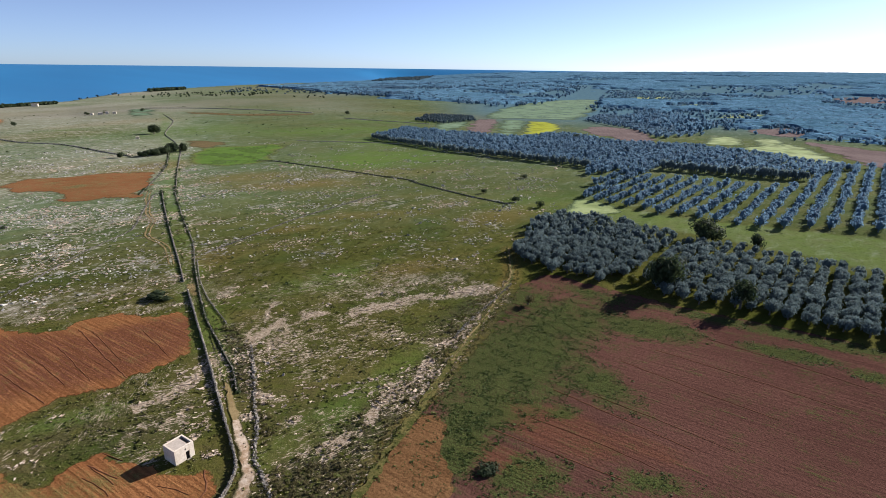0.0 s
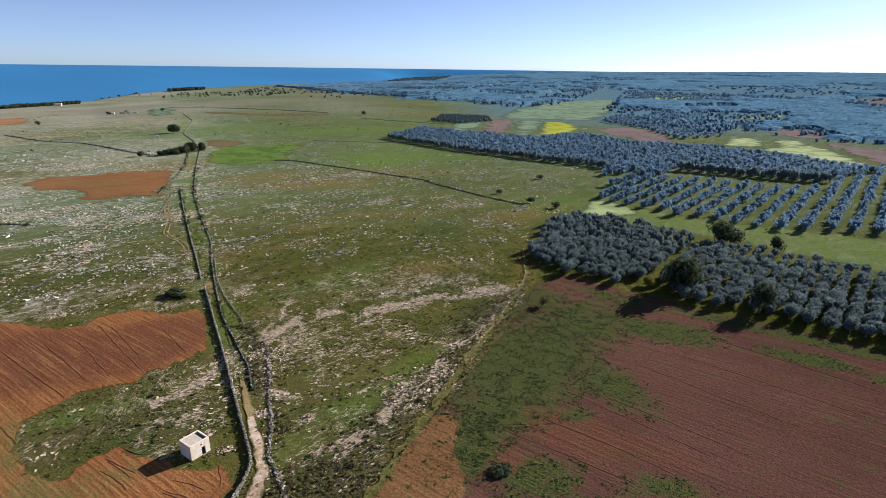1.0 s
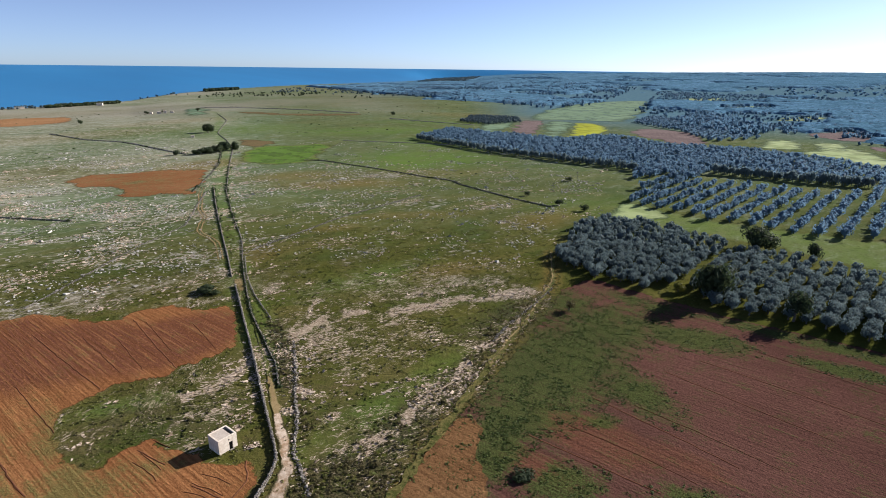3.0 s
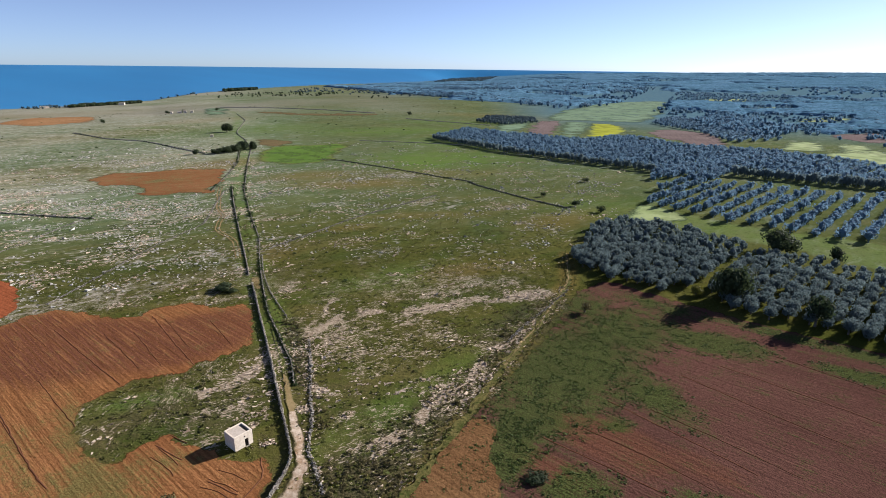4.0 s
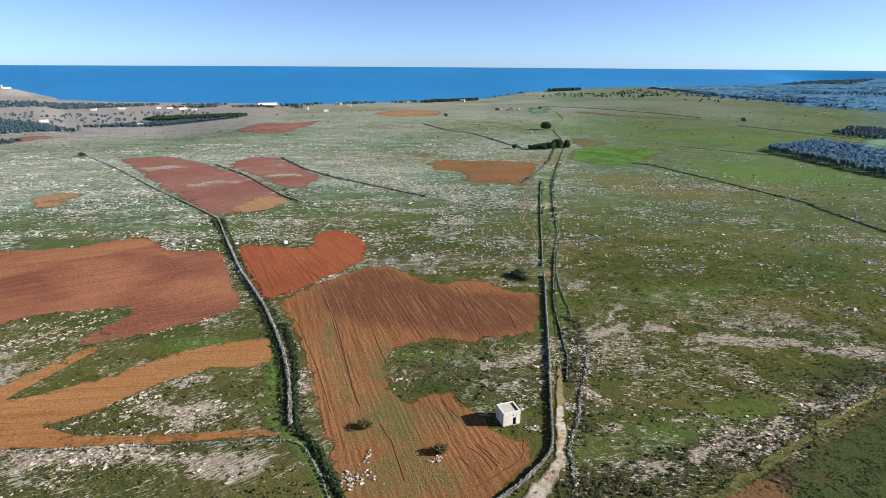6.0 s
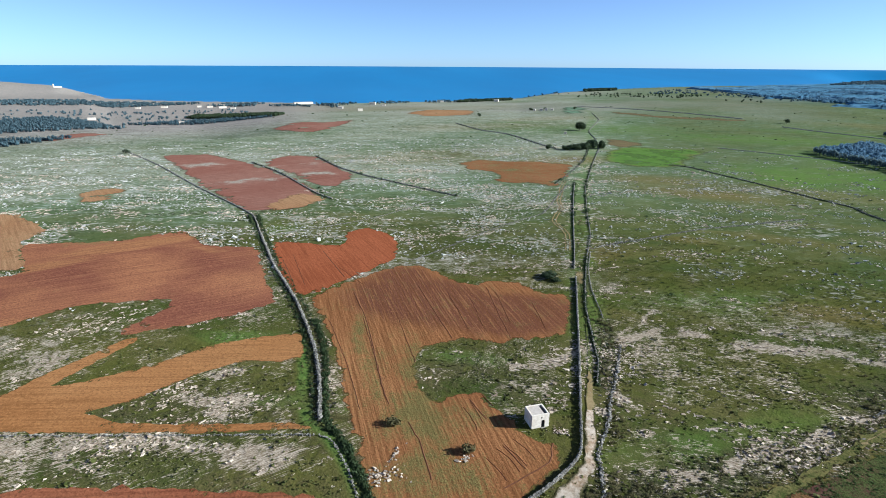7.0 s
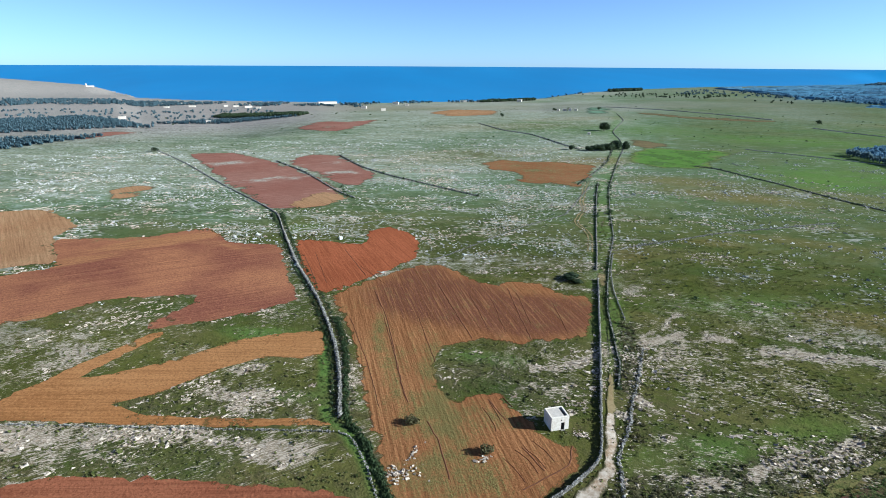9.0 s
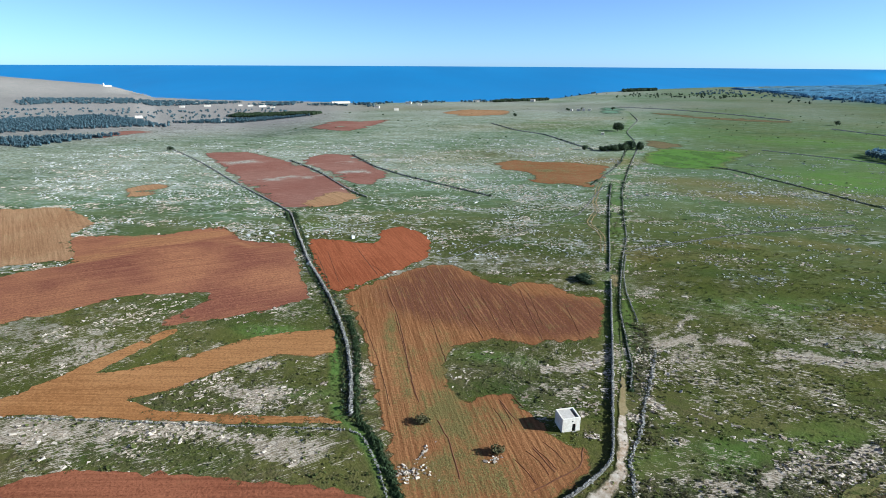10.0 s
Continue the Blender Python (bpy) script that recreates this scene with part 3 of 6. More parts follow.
# bare beds of rock: half width, strength, line
STREAKS = [
    (1.3, 1, [(-53.5, 136.7), (-52.8, 146), (-52, 157.2)]),
    (1.8, 1, [(-51.2, 131.7), (-48.2, 141), (-47.9, 146.9), (-45.6, 152.1), (-42.6, 153.3), (-37.1, 149.4), (-32.6, 151)]),
    (1.5, 1, [(-43.7, 108.2), (-39.9, 107.3), (-36.4, 106.6)]),
    (1.7, 1, [(-35.1, 91.8), (-33, 96.1), (-31.3, 98.9)]),
    (0.7, 1, [(-34.9, 107.4), (-31.7, 107.2)]),
    (1, 1, [(-42.3, 99.3), (-39.9, 99.6)]),
    (1.7, 1, [(-67, 102.6), (-61.5, 106.7), (-58.9, 113), (-58.6, 118.3)]),
    (1.8, 0.6, [(-62.4, 97.2), (-55.8, 100.2), (-52.7, 105.1)]),
    (0.9, 1, [(-51.2, 94), (-50, 98.3)]),
    (3.2, 1, [(-27.2, 152.3), (-19, 156), (-8.8, 163.1), (-1.5, 166), (9.8, 169.4), (16.8, 174.8)]),
    (4.5, 0.8, [(-22.1, 166.8), (-11.4, 175), (2.2, 184.1), (10.2, 179.3)]),
    (5, 0.55, [(-10.6, 195.4), (2.3, 199.6), (14.8, 190.9)]),
    (3, 0.7, [(-43.4, 154.2), (-35.1, 148.7), (-27.4, 143.6)]),
    (8, 0.5, [(-46.8, 121.9), (-36.9, 128.4), (-25.5, 132.3), (-17.1, 127)]),
    (5, 0.45, [(-46, 115.4), (-33.8, 116.2), (-26.3, 120.5)]),
    (1.3, 1, [(-22.7, 90.5), (-18.1, 96.6), (-13.7, 104.4), (-8.6, 112.8), (-6, 119.3), (-2.3, 124.6)]),
    (1.2, 0.9, [(-21.8, 86.3), (-18.6, 92.4), (-13.5, 97.9)]),
    (1.3, 0.9, [(-1, 133.5), (5.3, 138.6), (10.4, 145), (12.5, 152.6)]),
    (4, 0.9, [(-148.6, 305.4), (-135.6, 315.5), (-119.7, 325.9)]),
    (3, 0.8, [(-106.2, 248.2), (-99.9, 269.1), (-90.1, 272.2)]),
    (3, 0.7, [(-78.6, 289.1), (-68.6, 289.8)]),
    (1.5, 0.7, [(-92.9, 201.9), (-80.8, 211.5), (-73.1, 232.6), (-60.4, 264.8), (-45.9, 299.3)]),
    (3, 0.9, [(-54.3, 214.7), (-46.9, 215.4), (-40.2, 214.4)]),
    (2.2, 0.8, [(-64.3, 182.3), (-63.2, 187)]),
    (2.5, 0.6, [(-106.9, 344.1), (-94.8, 366.1)]),
    (2, 0.7, [(18.7, 253.7), (19.8, 231.2), (14.2, 218.4)]),
]

# bare rock: x, y, half length, half width, turn, strength
ROCKS_A = [(-20, 132, 24, 12, 30, 0.3), (-128, 158, 14, 8, 60, 0.9), (-155, 205, 28, 20, 80, 0.85), (-170, 250, 28, 40, 20, 0.85), (-120, 200, 16, 18, 20, 0.5), (-205, 215, 36, 18, 30, 0.7), (-235, 300, 40, 18, 30, 0.5)]
ROCKS_B = [(-215, 150, 24, 16, 30, 0.8), (-46, 211, 9, 5, -20, 0.9), (-135, 316, 20, 10, 30, 0.9), (-72, 372, 34, 20, 20, 0.7), (-33, 296, 20, 16, 20, 0.7), (20, 253, 16, 18, 60, 0.6), (-70, 268, 24, 9, 60, 0.5), (-20, 220, 26, 20, 20, 0.3), (0, 300, 30, 24, 0, 0.45), (-108, 24, 20, 7, 43, 1), (-125, 9, 16, 7, 43, 1), (-96, 35, 13, 5, 43, 1), (-140, -5, 16, 8, 43, 0.9), (-100, 43, 8, 4, 50, 0.9)]
ROCKS_C = [(-86, 42, 13, 6, 43, 0.95), (-158, 25, 14, 12, 50, 0.9), (-108, 46, 10, 8, 50, 1), (-118, 54, 8, 4, 50, 0.9), (-128, 40, 10, 3, 60, 0.6), (-190, 142, 14, 9, 0, 0.8), (-228, 103, 26, 10, 25, 0.8), (-200, 200, 34, 20, 30, 0.55), (-300, 100, 50, 26, 20, 0.7), (-420, 90, 70, 40, 10, 0.55), (-500, 140, 60, 30, 20, 0.5), (-300, 260, 60, 30, 40, 0.5), (-420, 300, 80, 50, 40, 0.45), (-350, 400, 80, 40, 40, 0.35)]
ROCKS_D = [(-180, 50, 8, 10, 40, 0.5), (-62, 54, 4.5, 3, 40, 1), (-66, 61, 4, 1.2, 70, 0.9), (-54, 68, 3, 1.2, 40, 0.9), (-272, 189, 7, 5, 30, 0.9), (-300, 210, 14, 5, 70, 0.7), (-325, 225, 14, 5, 70, 0.8), (-148, 318, 18, 7, 28, 0.75), (-136, 321, 18, 7, 28, 0.75), (-121, 330, 18, 7, 28, 0.75), (-105, 347, 18, 7, 28, 0.75), (-91, 356, 18, 7, 28, 0.75), (-109, 251, 18, 7, 28, 0.75), (-72, 284, 18, 7, 28, 0.75)]
ROCKS_E = [(-87, 286, 18, 7, 28, 0.75), (-47, 298, 18, 7, 28, 0.75), (-38, 345, 18, 7, 28, 0.75), (-99, 279, 18, 7, 28, 0.75), (-30, 85, 6, 5, 60, 0.35), (-90, 150, 12, 10, 30, 0.25), (-110, 250, 12, 40, 30, 0.3), (-60, 320, 60, 60, 0, 0.25)]
ROCKS = ROCKS_A + ROCKS_B + ROCKS_C + ROCKS_D + ROCKS_E


def rock_cover(x, y):
    """How much bare limestone shows through the pasture, 0 to 1."""
    r, az = np.hypot(x, y), np.degrees(np.arctan2(-x, y))
    bx, by = x + (0.7 + r / 130) * mottle(x, y, 8, 1), y + (0.7 + r / 130) * mottle(x, y, 9, 2)
    cover = np.maximum(0.80 * blots(bx, by, ROCKS), 0.34 * along(bx, by, GARRIGUE, 5))
    for wide, strength, line in STREAKS:
        cover = np.maximum(cover, 0.95 * strength * streak(bx, by, line, 1.25 * wide) * (1 - 0.35 * ease(150, 230, r)))
    cover = cover * np.clip(0.88 + 0.55 * mottle(x * 0.8 + y * 0.6, 2.2 * (y * 0.8 - x * 0.6), 9, 3), 0.1, 1.15)
    cover = np.maximum(cover, (0.38 + 0.30 * mottle(x * 0.8 + y * 0.6, 2 * (y * 0.8 - x * 0.6), 24, 7)) * ease(120, 190, r) * ease(620, 360, r) * ease(17, 26, az))
    cover = np.maximum(cover, 0.20 * ease(180, 240, r) * ease(480, 380, r) * ease(-16, -8, az))
    cover = cover * (1 - np.clip(along(x, y, GREEN_STRIP, 4.0), 0, 1))
    cover = np.maximum(cover, (0.28 + 0.22 * mottle(x, y, 14, 5)) * ease(60, 100, r) * ease(260, 200, r) * ease(-10, 0, az))
    return cover * (1 - 0.9 * along(x, y, WEST_GREEN, 2.0))


def ground():
    az = np.concatenate([np.arange(-46, 92, 0.27), np.arange(92, 314, 6.0)])
    r = np.concatenate([[0.3, 8, 18], np.geomspace(26, 4990, 360)])
    aa, rr = np.meshgrid(np.radians(az), r, indexing="ij")
    x, y = -np.sin(aa) * rr, np.cos(aa) * rr
    z = height(x, y)
    n, m = x.shape
    i, j = np.meshgrid(np.arange(n), np.arange(m - 1), indexing="ij")
    k = (i + 1) % n
    faces = np.stack([i * m + j, k * m + j, k * m + j + 1, i * m + j + 1], -1).reshape(-1, 4)[:, ::-1]
    v = np.column_stack([x.ravel(), y.ravel(), z.ravel()])
    me = mesh("ground", v, faces, M["pasture"], True)
    x, y = v[:, 0], v[:, 1]
    rr = np.hypot(x, y)
    az = np.degrees(np.arctan2(-x, y))
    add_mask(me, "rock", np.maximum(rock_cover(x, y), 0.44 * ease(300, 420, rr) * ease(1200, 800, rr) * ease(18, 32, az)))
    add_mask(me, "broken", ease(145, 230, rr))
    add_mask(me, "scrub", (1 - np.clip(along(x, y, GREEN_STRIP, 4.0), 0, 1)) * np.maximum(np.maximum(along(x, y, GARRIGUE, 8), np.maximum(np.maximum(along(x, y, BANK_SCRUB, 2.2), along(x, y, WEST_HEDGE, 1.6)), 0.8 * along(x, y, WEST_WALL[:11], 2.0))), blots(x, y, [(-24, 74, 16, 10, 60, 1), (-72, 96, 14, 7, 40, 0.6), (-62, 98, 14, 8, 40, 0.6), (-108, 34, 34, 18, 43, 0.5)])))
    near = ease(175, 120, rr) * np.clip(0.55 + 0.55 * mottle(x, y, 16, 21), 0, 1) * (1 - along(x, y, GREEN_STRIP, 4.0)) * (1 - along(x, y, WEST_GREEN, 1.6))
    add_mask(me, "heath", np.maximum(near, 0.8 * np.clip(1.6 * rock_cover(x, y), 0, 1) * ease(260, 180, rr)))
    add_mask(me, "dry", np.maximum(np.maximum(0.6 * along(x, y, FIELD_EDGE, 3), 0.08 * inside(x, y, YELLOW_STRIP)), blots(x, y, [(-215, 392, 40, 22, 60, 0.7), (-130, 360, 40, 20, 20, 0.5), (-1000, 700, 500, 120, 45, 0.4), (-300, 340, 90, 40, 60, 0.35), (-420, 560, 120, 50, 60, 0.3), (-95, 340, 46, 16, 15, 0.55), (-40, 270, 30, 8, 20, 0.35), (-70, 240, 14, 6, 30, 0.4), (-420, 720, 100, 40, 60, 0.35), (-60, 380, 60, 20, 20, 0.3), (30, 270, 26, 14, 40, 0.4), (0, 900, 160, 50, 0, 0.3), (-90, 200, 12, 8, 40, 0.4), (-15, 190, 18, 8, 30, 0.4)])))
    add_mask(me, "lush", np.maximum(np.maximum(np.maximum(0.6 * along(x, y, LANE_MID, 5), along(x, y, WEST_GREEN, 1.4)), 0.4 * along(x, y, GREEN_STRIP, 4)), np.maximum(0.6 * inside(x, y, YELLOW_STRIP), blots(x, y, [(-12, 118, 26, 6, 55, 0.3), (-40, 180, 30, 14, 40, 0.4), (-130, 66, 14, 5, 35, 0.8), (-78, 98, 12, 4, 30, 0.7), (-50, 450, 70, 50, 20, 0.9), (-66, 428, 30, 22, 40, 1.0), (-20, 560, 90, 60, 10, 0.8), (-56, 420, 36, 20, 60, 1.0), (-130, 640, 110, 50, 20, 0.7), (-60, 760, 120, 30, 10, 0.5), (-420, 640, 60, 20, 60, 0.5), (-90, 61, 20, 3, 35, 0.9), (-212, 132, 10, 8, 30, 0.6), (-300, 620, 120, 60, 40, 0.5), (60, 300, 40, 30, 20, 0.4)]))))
    # pale grows with distance, carrying the painted haze
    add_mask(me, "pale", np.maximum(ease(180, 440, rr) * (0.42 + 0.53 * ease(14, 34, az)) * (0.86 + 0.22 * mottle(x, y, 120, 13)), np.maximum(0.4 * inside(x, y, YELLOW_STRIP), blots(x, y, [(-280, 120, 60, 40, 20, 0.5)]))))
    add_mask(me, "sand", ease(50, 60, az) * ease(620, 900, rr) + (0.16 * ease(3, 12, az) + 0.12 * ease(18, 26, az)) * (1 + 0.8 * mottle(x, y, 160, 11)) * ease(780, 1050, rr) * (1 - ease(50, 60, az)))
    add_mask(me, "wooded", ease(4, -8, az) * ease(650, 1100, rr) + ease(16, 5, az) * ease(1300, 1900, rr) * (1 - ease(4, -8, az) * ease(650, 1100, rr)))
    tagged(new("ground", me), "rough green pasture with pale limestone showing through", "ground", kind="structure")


ground()


def sea():
    n = 240
    a = np.linspace(0, 2 * np.pi, n, endpoint=False)
    az = (np.degrees(a) + 180) % 360 - 180
    shore = np.clip(np.interp(az, COAST_AZ, COAST_R) + 60, 2000, 4600)
    rings = np.concatenate([[700, 1200], np.linspace(1500, 4985, 36)])
    # far water is bent up a degree or two to fit the camera's skyline
    v = np.concatenate([np.column_stack([-np.sin(a) * r, np.cos(a) * r, SEA + 73 * ease(shore, 4985, r)]) for r in rings])
    i = np.arange(n)
    f = np.concatenate([np.column_stack([k * n + i, k * n + (i + 1) % n, (k + 1) * n + (i + 1) % n, (k + 1) * n + i])[:, ::-1] for k in range(len(rings) - 1)])
    thing("water", mesh("water", v, f, M["sea"], True), "calm blue sea under a hazy sky", "sea", kind="structure")


sea()


# ---- fields ----
from mathutils.geometry import delaunay_2d_cdt


FIELD_EDGES, FAR_EDGES = [], []


def on_field(xy):
    hit = np.zeros(len(xy), bool)
    for edge in FIELD_EDGES:
        hit |= inside(xy[:, 0], xy[:, 1], edge)
    return hit


def sheet(name, outline, material, label, category="field", gap=4.0, wobble=0.5, weeds=(), tones=(), lift=0.035, step=1.6, seed=1, fringe=True):
    """A field draped on the land within a ragged outline."""
    far = float(np.hypot(*np.mean(outline, axis=0)))
    scale = max(1.0, far / 160)
    edge = curve_through(outline, step * scale, True, wobble * scale, seed)
    (FIELD_EDGES if far < 700 else FAR_EDGES).append(edge)
    gap *= scale
    x, y = np.meshgrid(np.arange(edge[:, 0].min(), edge[:, 0].max(), gap), np.arange(edge[:, 1].min(), edge[:, 1].max(), gap))
    rng = np.random.default_rng(seed)
    x, y = (x + rng.uniform(-0.3, 0.3, x.shape) * gap).ravel(), (y + rng.uniform(-0.3, 0.3, y.shape) * gap).ravel()
    keep = inside(x, y, edge)
    pts = [Vector(p) for p in edge] + [Vector(p) for p in zip(x[keep], y[keep])]
    n = len(edge)
    v, _, f, *_ = delaunay_2d_cdt(pts, [(i, (i + 1) % n) for i in range(n)], [], 1, 1e-4)
    v = np.array([tuple(p) for p in v])
    z = height(v[:, 0], v[:, 1]) + lift + 0.0002 * np.hypot(v[:, 0], v[:, 1])
    me = mesh(name, np.column_stack([v, z]), np.array([tuple(t) for t in f]), material, True)
    off = np.full(len(v), 1e9)
    for a, b in zip(edge, np.roll(edge, -1, axis=0)):
        u = np.clip(((v - a) @ (b - a)) / ((b - a) @ (b - a) + 1e-9), 0, 1)
        off = np.minimum(off, np.hypot(*(v - a - u[:, None] * (b - a)).T))
    rim = np.clip(off / (0.55 * gap) + 0.12, 0, 1) if fringe else 0.55 + 0.45 * np.clip(off / 1.5, 0, 1)
    add_mask(me, "rim", rim)
    add_mask(me, "weed", blots(v[:, 0], v[:, 1], weeds) if weeds else np.zeros(len(v)))
    add_mask(me, "tone", blots(v[:, 0], v[:, 1], tones) if tones else np.zeros(len(v)))
    if sum(p.normal.z for p in me.polygons) < 0:
        me.flip_normals()
    return thing(name, me, label, category, kind="structure")


def ribbon(name, line, widths, material, label, category, lift=0.10, wobble=0.15, seed=3):
    p = curve_through(line, 1.5)
    rng = np.random.default_rng(seed)
    t = np.gradient(p, axis=0)
    t /= np.linalg.norm(t, axis=1)[:, None]
    side = np.column_stack([-t[:, 1], t[:, 0]])
    w = np.interp(np.linspace(0, 1, len(p)), np.linspace(0, 1, len(widths)), widths)
    rows = [p + side * (w * k / 2 + rng.normal(0, wobble if abs(k) == 1 else 0, len(p)))[:, None] for k in (-1, -0.4, 0.4, 1)]
    v = np.stack(rows, 1).reshape(-1, 2)
    z = height(v[:, 0], v[:, 1]) + lift + 0.0002 * np.hypot(v[:, 0], v[:, 1])
    i, k = np.meshgrid(np.arange(len(p) - 1), np.arange(3), indexing="ij")
    f = np.stack([i * 4 + k, i * 4 + k + 1, i * 4 + k + 5, i * 4 + k + 4], -1).reshape(-1, 4)
    me = mesh(name, np.column_stack([v, z]), f, material, True)
    add_mask(me, "rim", np.tile([0.38, 1.0, 1.0, 0.38], len(p)))
    if sum(q.normal.z for q in me.polygons) < 0:
        me.flip_normals()
    return thing(name, me, label, category, kind="structure")


sheet("ploughed_field", [(-139.8, 93.2), (-142, 108.2), (-142.2, 124), (-141, 135.8), (-133.3, 141.7), (-119.2, 138.6), (-108.8, 138.6), (-105.6, 145.6), (-98.6, 150.9), (-86, 148.7), (-78.4, 152.7), (-64.5, 127.2), (-74.1, 112.6), (-84.8, 103.9), (-89.4, 95.3), (-85.9, 88.5), (-76.1, 80.3), (-71.4, 80), (-67.2, 89.2), (-63.7, 88.5), (-58.0, 86.0), (-54.9, 84.9), (-50.6, 83.6), (-47.0, 82.3), (-44.5, 84.2), (-40.9, 83.8), (-39.4, 79.8), (-38.9, 74.7), (-39.6, 68.8), (-40.3, 60), (-52, 42), (-62, 50), (-75.5, 57.8), (-89, 65.5), (-102, 75), (-122.5, 86)], M["soil_tan"], "tan ploughed field with green stubble between the furrows", gap=3, tones=[(-112, 118, 32, 22, 20, 1.0), (-84, 128, 26, 18, 50, 1.0), (-132, 128, 12, 14, 0, 0.8)], weeds=[(-82, 84, 22, 6, 140, 0.5), (-70, 72, 12, 9, 40, 0.55), (-56, 60, 16, 8, 40, 0.45), (-90, 76, 16, 3, 140, 0.5), (-108, 88, 14, 3, 140, 0.45), (-60, 80, 5, 4, 0, 0.5), (-73, 73, 10, 5, 140, 0.6), (-62, 68, 8, 4, 130, 0.55), (-58, 60, 8, 5, 130, 0.6), (-94, 81, 7, 3, 140, 0.5)])
sheet("ploughed_field", [(-200.3, 119), (-176.6, 135.5), (-187.4, 148.9), (-186.2, 159.5), (-170.9, 159.5), (-157.8, 151.1), (-147.0, 136.6), (-142.6, 94.0), (-165.4, 100.6)], M["soil_orange"], "orange ploughed field with a rounded end", fringe=False)
sheet("ploughed_field", [(-234.8, 4.1), (-237.6, 22.4), (-236.1, 39.1), (-273.5, 47.4), (-250.9, 73.7), (-242.7, 99.8), (-215.8, 97.4), (-199, 109.2), (-165, 93.6), (-145.5, 84.8), (-146.7, 68.7), (-155.1, 45.7), (-159.6, 44.6), (-165.9, 60.7), (-172.2, 62.5), (-185.9, 43.3), (-186.8, 25.4), (-188.9, 14.9), (-193, 0.6), (-200, -30), (-230, -30)], M["soil_two"], "wide red ploughed field behind a dry stone wall, tan at its upper edge", fringe=False, tones=[(-238, 78, 40, 10, 75, 0.75), (-238, 40, 30, 8, 75, 0.7), (-212, 95, 20, 5, 20, 0.6), (-152, 50, 20, 4, 70, 0.6), (-190, 20, 30, 5, 75, 0.6)], weeds=[(-255, 70, 16, 8, 50, 0.5)])
sheet("ploughed_field", [(-359, 19), (-345, 39), (-334, 57), (-291, 60.2), (-279.2, 47.6), (-240.3, 39.5), (-248.4, 24.1), (-259.2, 9.3)], M["soil_pale"], "pale tan field of dry stubble", fringe=False)
sheet("ploughed_field", [(-141.1, -3.7), (-146.1, -3.3), (-143.8, 7.9), (-148.1, 23.1), (-153.3, 43.5), (-150.5, 45.5), (-141.4, 22.7), (-134.7, 40.9), (-133, 59.8), (-122.8, 76.8), (-119.4, 76.8), (-109.5, 69.2), (-118.8, 60.3), (-122.3, 49.8), (-122.2, 32.4), (-124.8, 25), (-115.3, 28.8), (-97.7, 44.2), (-88.9, 52.6), (-84, 54.6), (-98.6, 39.6), (-116.1, 23.6), (-133.4, 7.4)], M["soil_ochre"], "winding ochre strip of ploughed earth", wobble=0.25, fringe=False)
sheet("ploughed_field", [(-111.9, -1.1), (-107.1, 10.4), (-92.1, 24.6), (-75.5, 37.8), (-64, 45), (-54.7, 38), (-95.9, -8)], M["soil_red"], "red ploughed field edged with grass", fringe=False)
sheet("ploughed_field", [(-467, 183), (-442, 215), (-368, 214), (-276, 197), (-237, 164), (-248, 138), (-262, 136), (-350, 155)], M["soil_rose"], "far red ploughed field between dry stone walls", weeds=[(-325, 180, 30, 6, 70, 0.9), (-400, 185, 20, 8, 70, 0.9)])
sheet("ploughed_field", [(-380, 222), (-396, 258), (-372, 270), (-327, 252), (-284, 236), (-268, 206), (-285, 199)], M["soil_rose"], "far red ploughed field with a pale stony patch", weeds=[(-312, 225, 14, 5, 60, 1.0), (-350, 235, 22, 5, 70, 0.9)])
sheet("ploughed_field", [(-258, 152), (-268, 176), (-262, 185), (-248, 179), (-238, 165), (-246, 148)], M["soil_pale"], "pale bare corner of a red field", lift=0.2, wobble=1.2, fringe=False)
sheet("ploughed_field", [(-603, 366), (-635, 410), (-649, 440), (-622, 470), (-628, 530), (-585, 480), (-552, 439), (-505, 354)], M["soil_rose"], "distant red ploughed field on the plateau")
sheet("ploughed_field", [(-271, 320), (-268, 344), (-247, 354), (-238, 373), (-216, 377), (-199, 379), (-177, 330), (-168, 297), (-188, 292), (-207, 284), (-225, 308), (-244, 307)], M["soil_rust"], "orange-red bare field beside the lane", wobble=1.0, weeds=[(-222, 325, 12, 5, 60, 0.5), (-245, 330, 10, 5, 60, 0.5)])
sheet("ploughed_field", [(-366, 94), (-367, 110), (-352, 118), (-332, 101), (-334, 86)], M["soil_pale"], "small brown bare patch in pasture", wobble=0.6)
sheet("ploughed_field", [(-259, 544), (-233, 541), (-203, 529), (-203, 509), (-213, 484), (-231, 499)], M["soil_dull"], "brown field beyond the hedge")
sheet("crop_field", [(-200, 420), (-217, 490), (-207, 520), (-190, 509), (-146, 530), (-138, 440), (-134, 424), (-160, 399)], M["green_crop"], "bright green crop field", wobble=0.8)
sheet("ploughed_field", [(-715, 705), (-774, 836), (-664, 844), (-567, 720), (-610, 646)], M["soil_pale"], "distant sandy bare field")
PLUM = [(-16.7, 72.4), (-8.9, 91.2), (-2.6, 106), (5.7, 125.2), (16.5, 148.6), (26.9, 177.2), (39, 189), (53, 179), (68, 169), (82, 159), (99, 149), (116, 137), (127, 126), (133, 117), (120, 80), (82.6, 40), (30, 30), (-12, 45)]
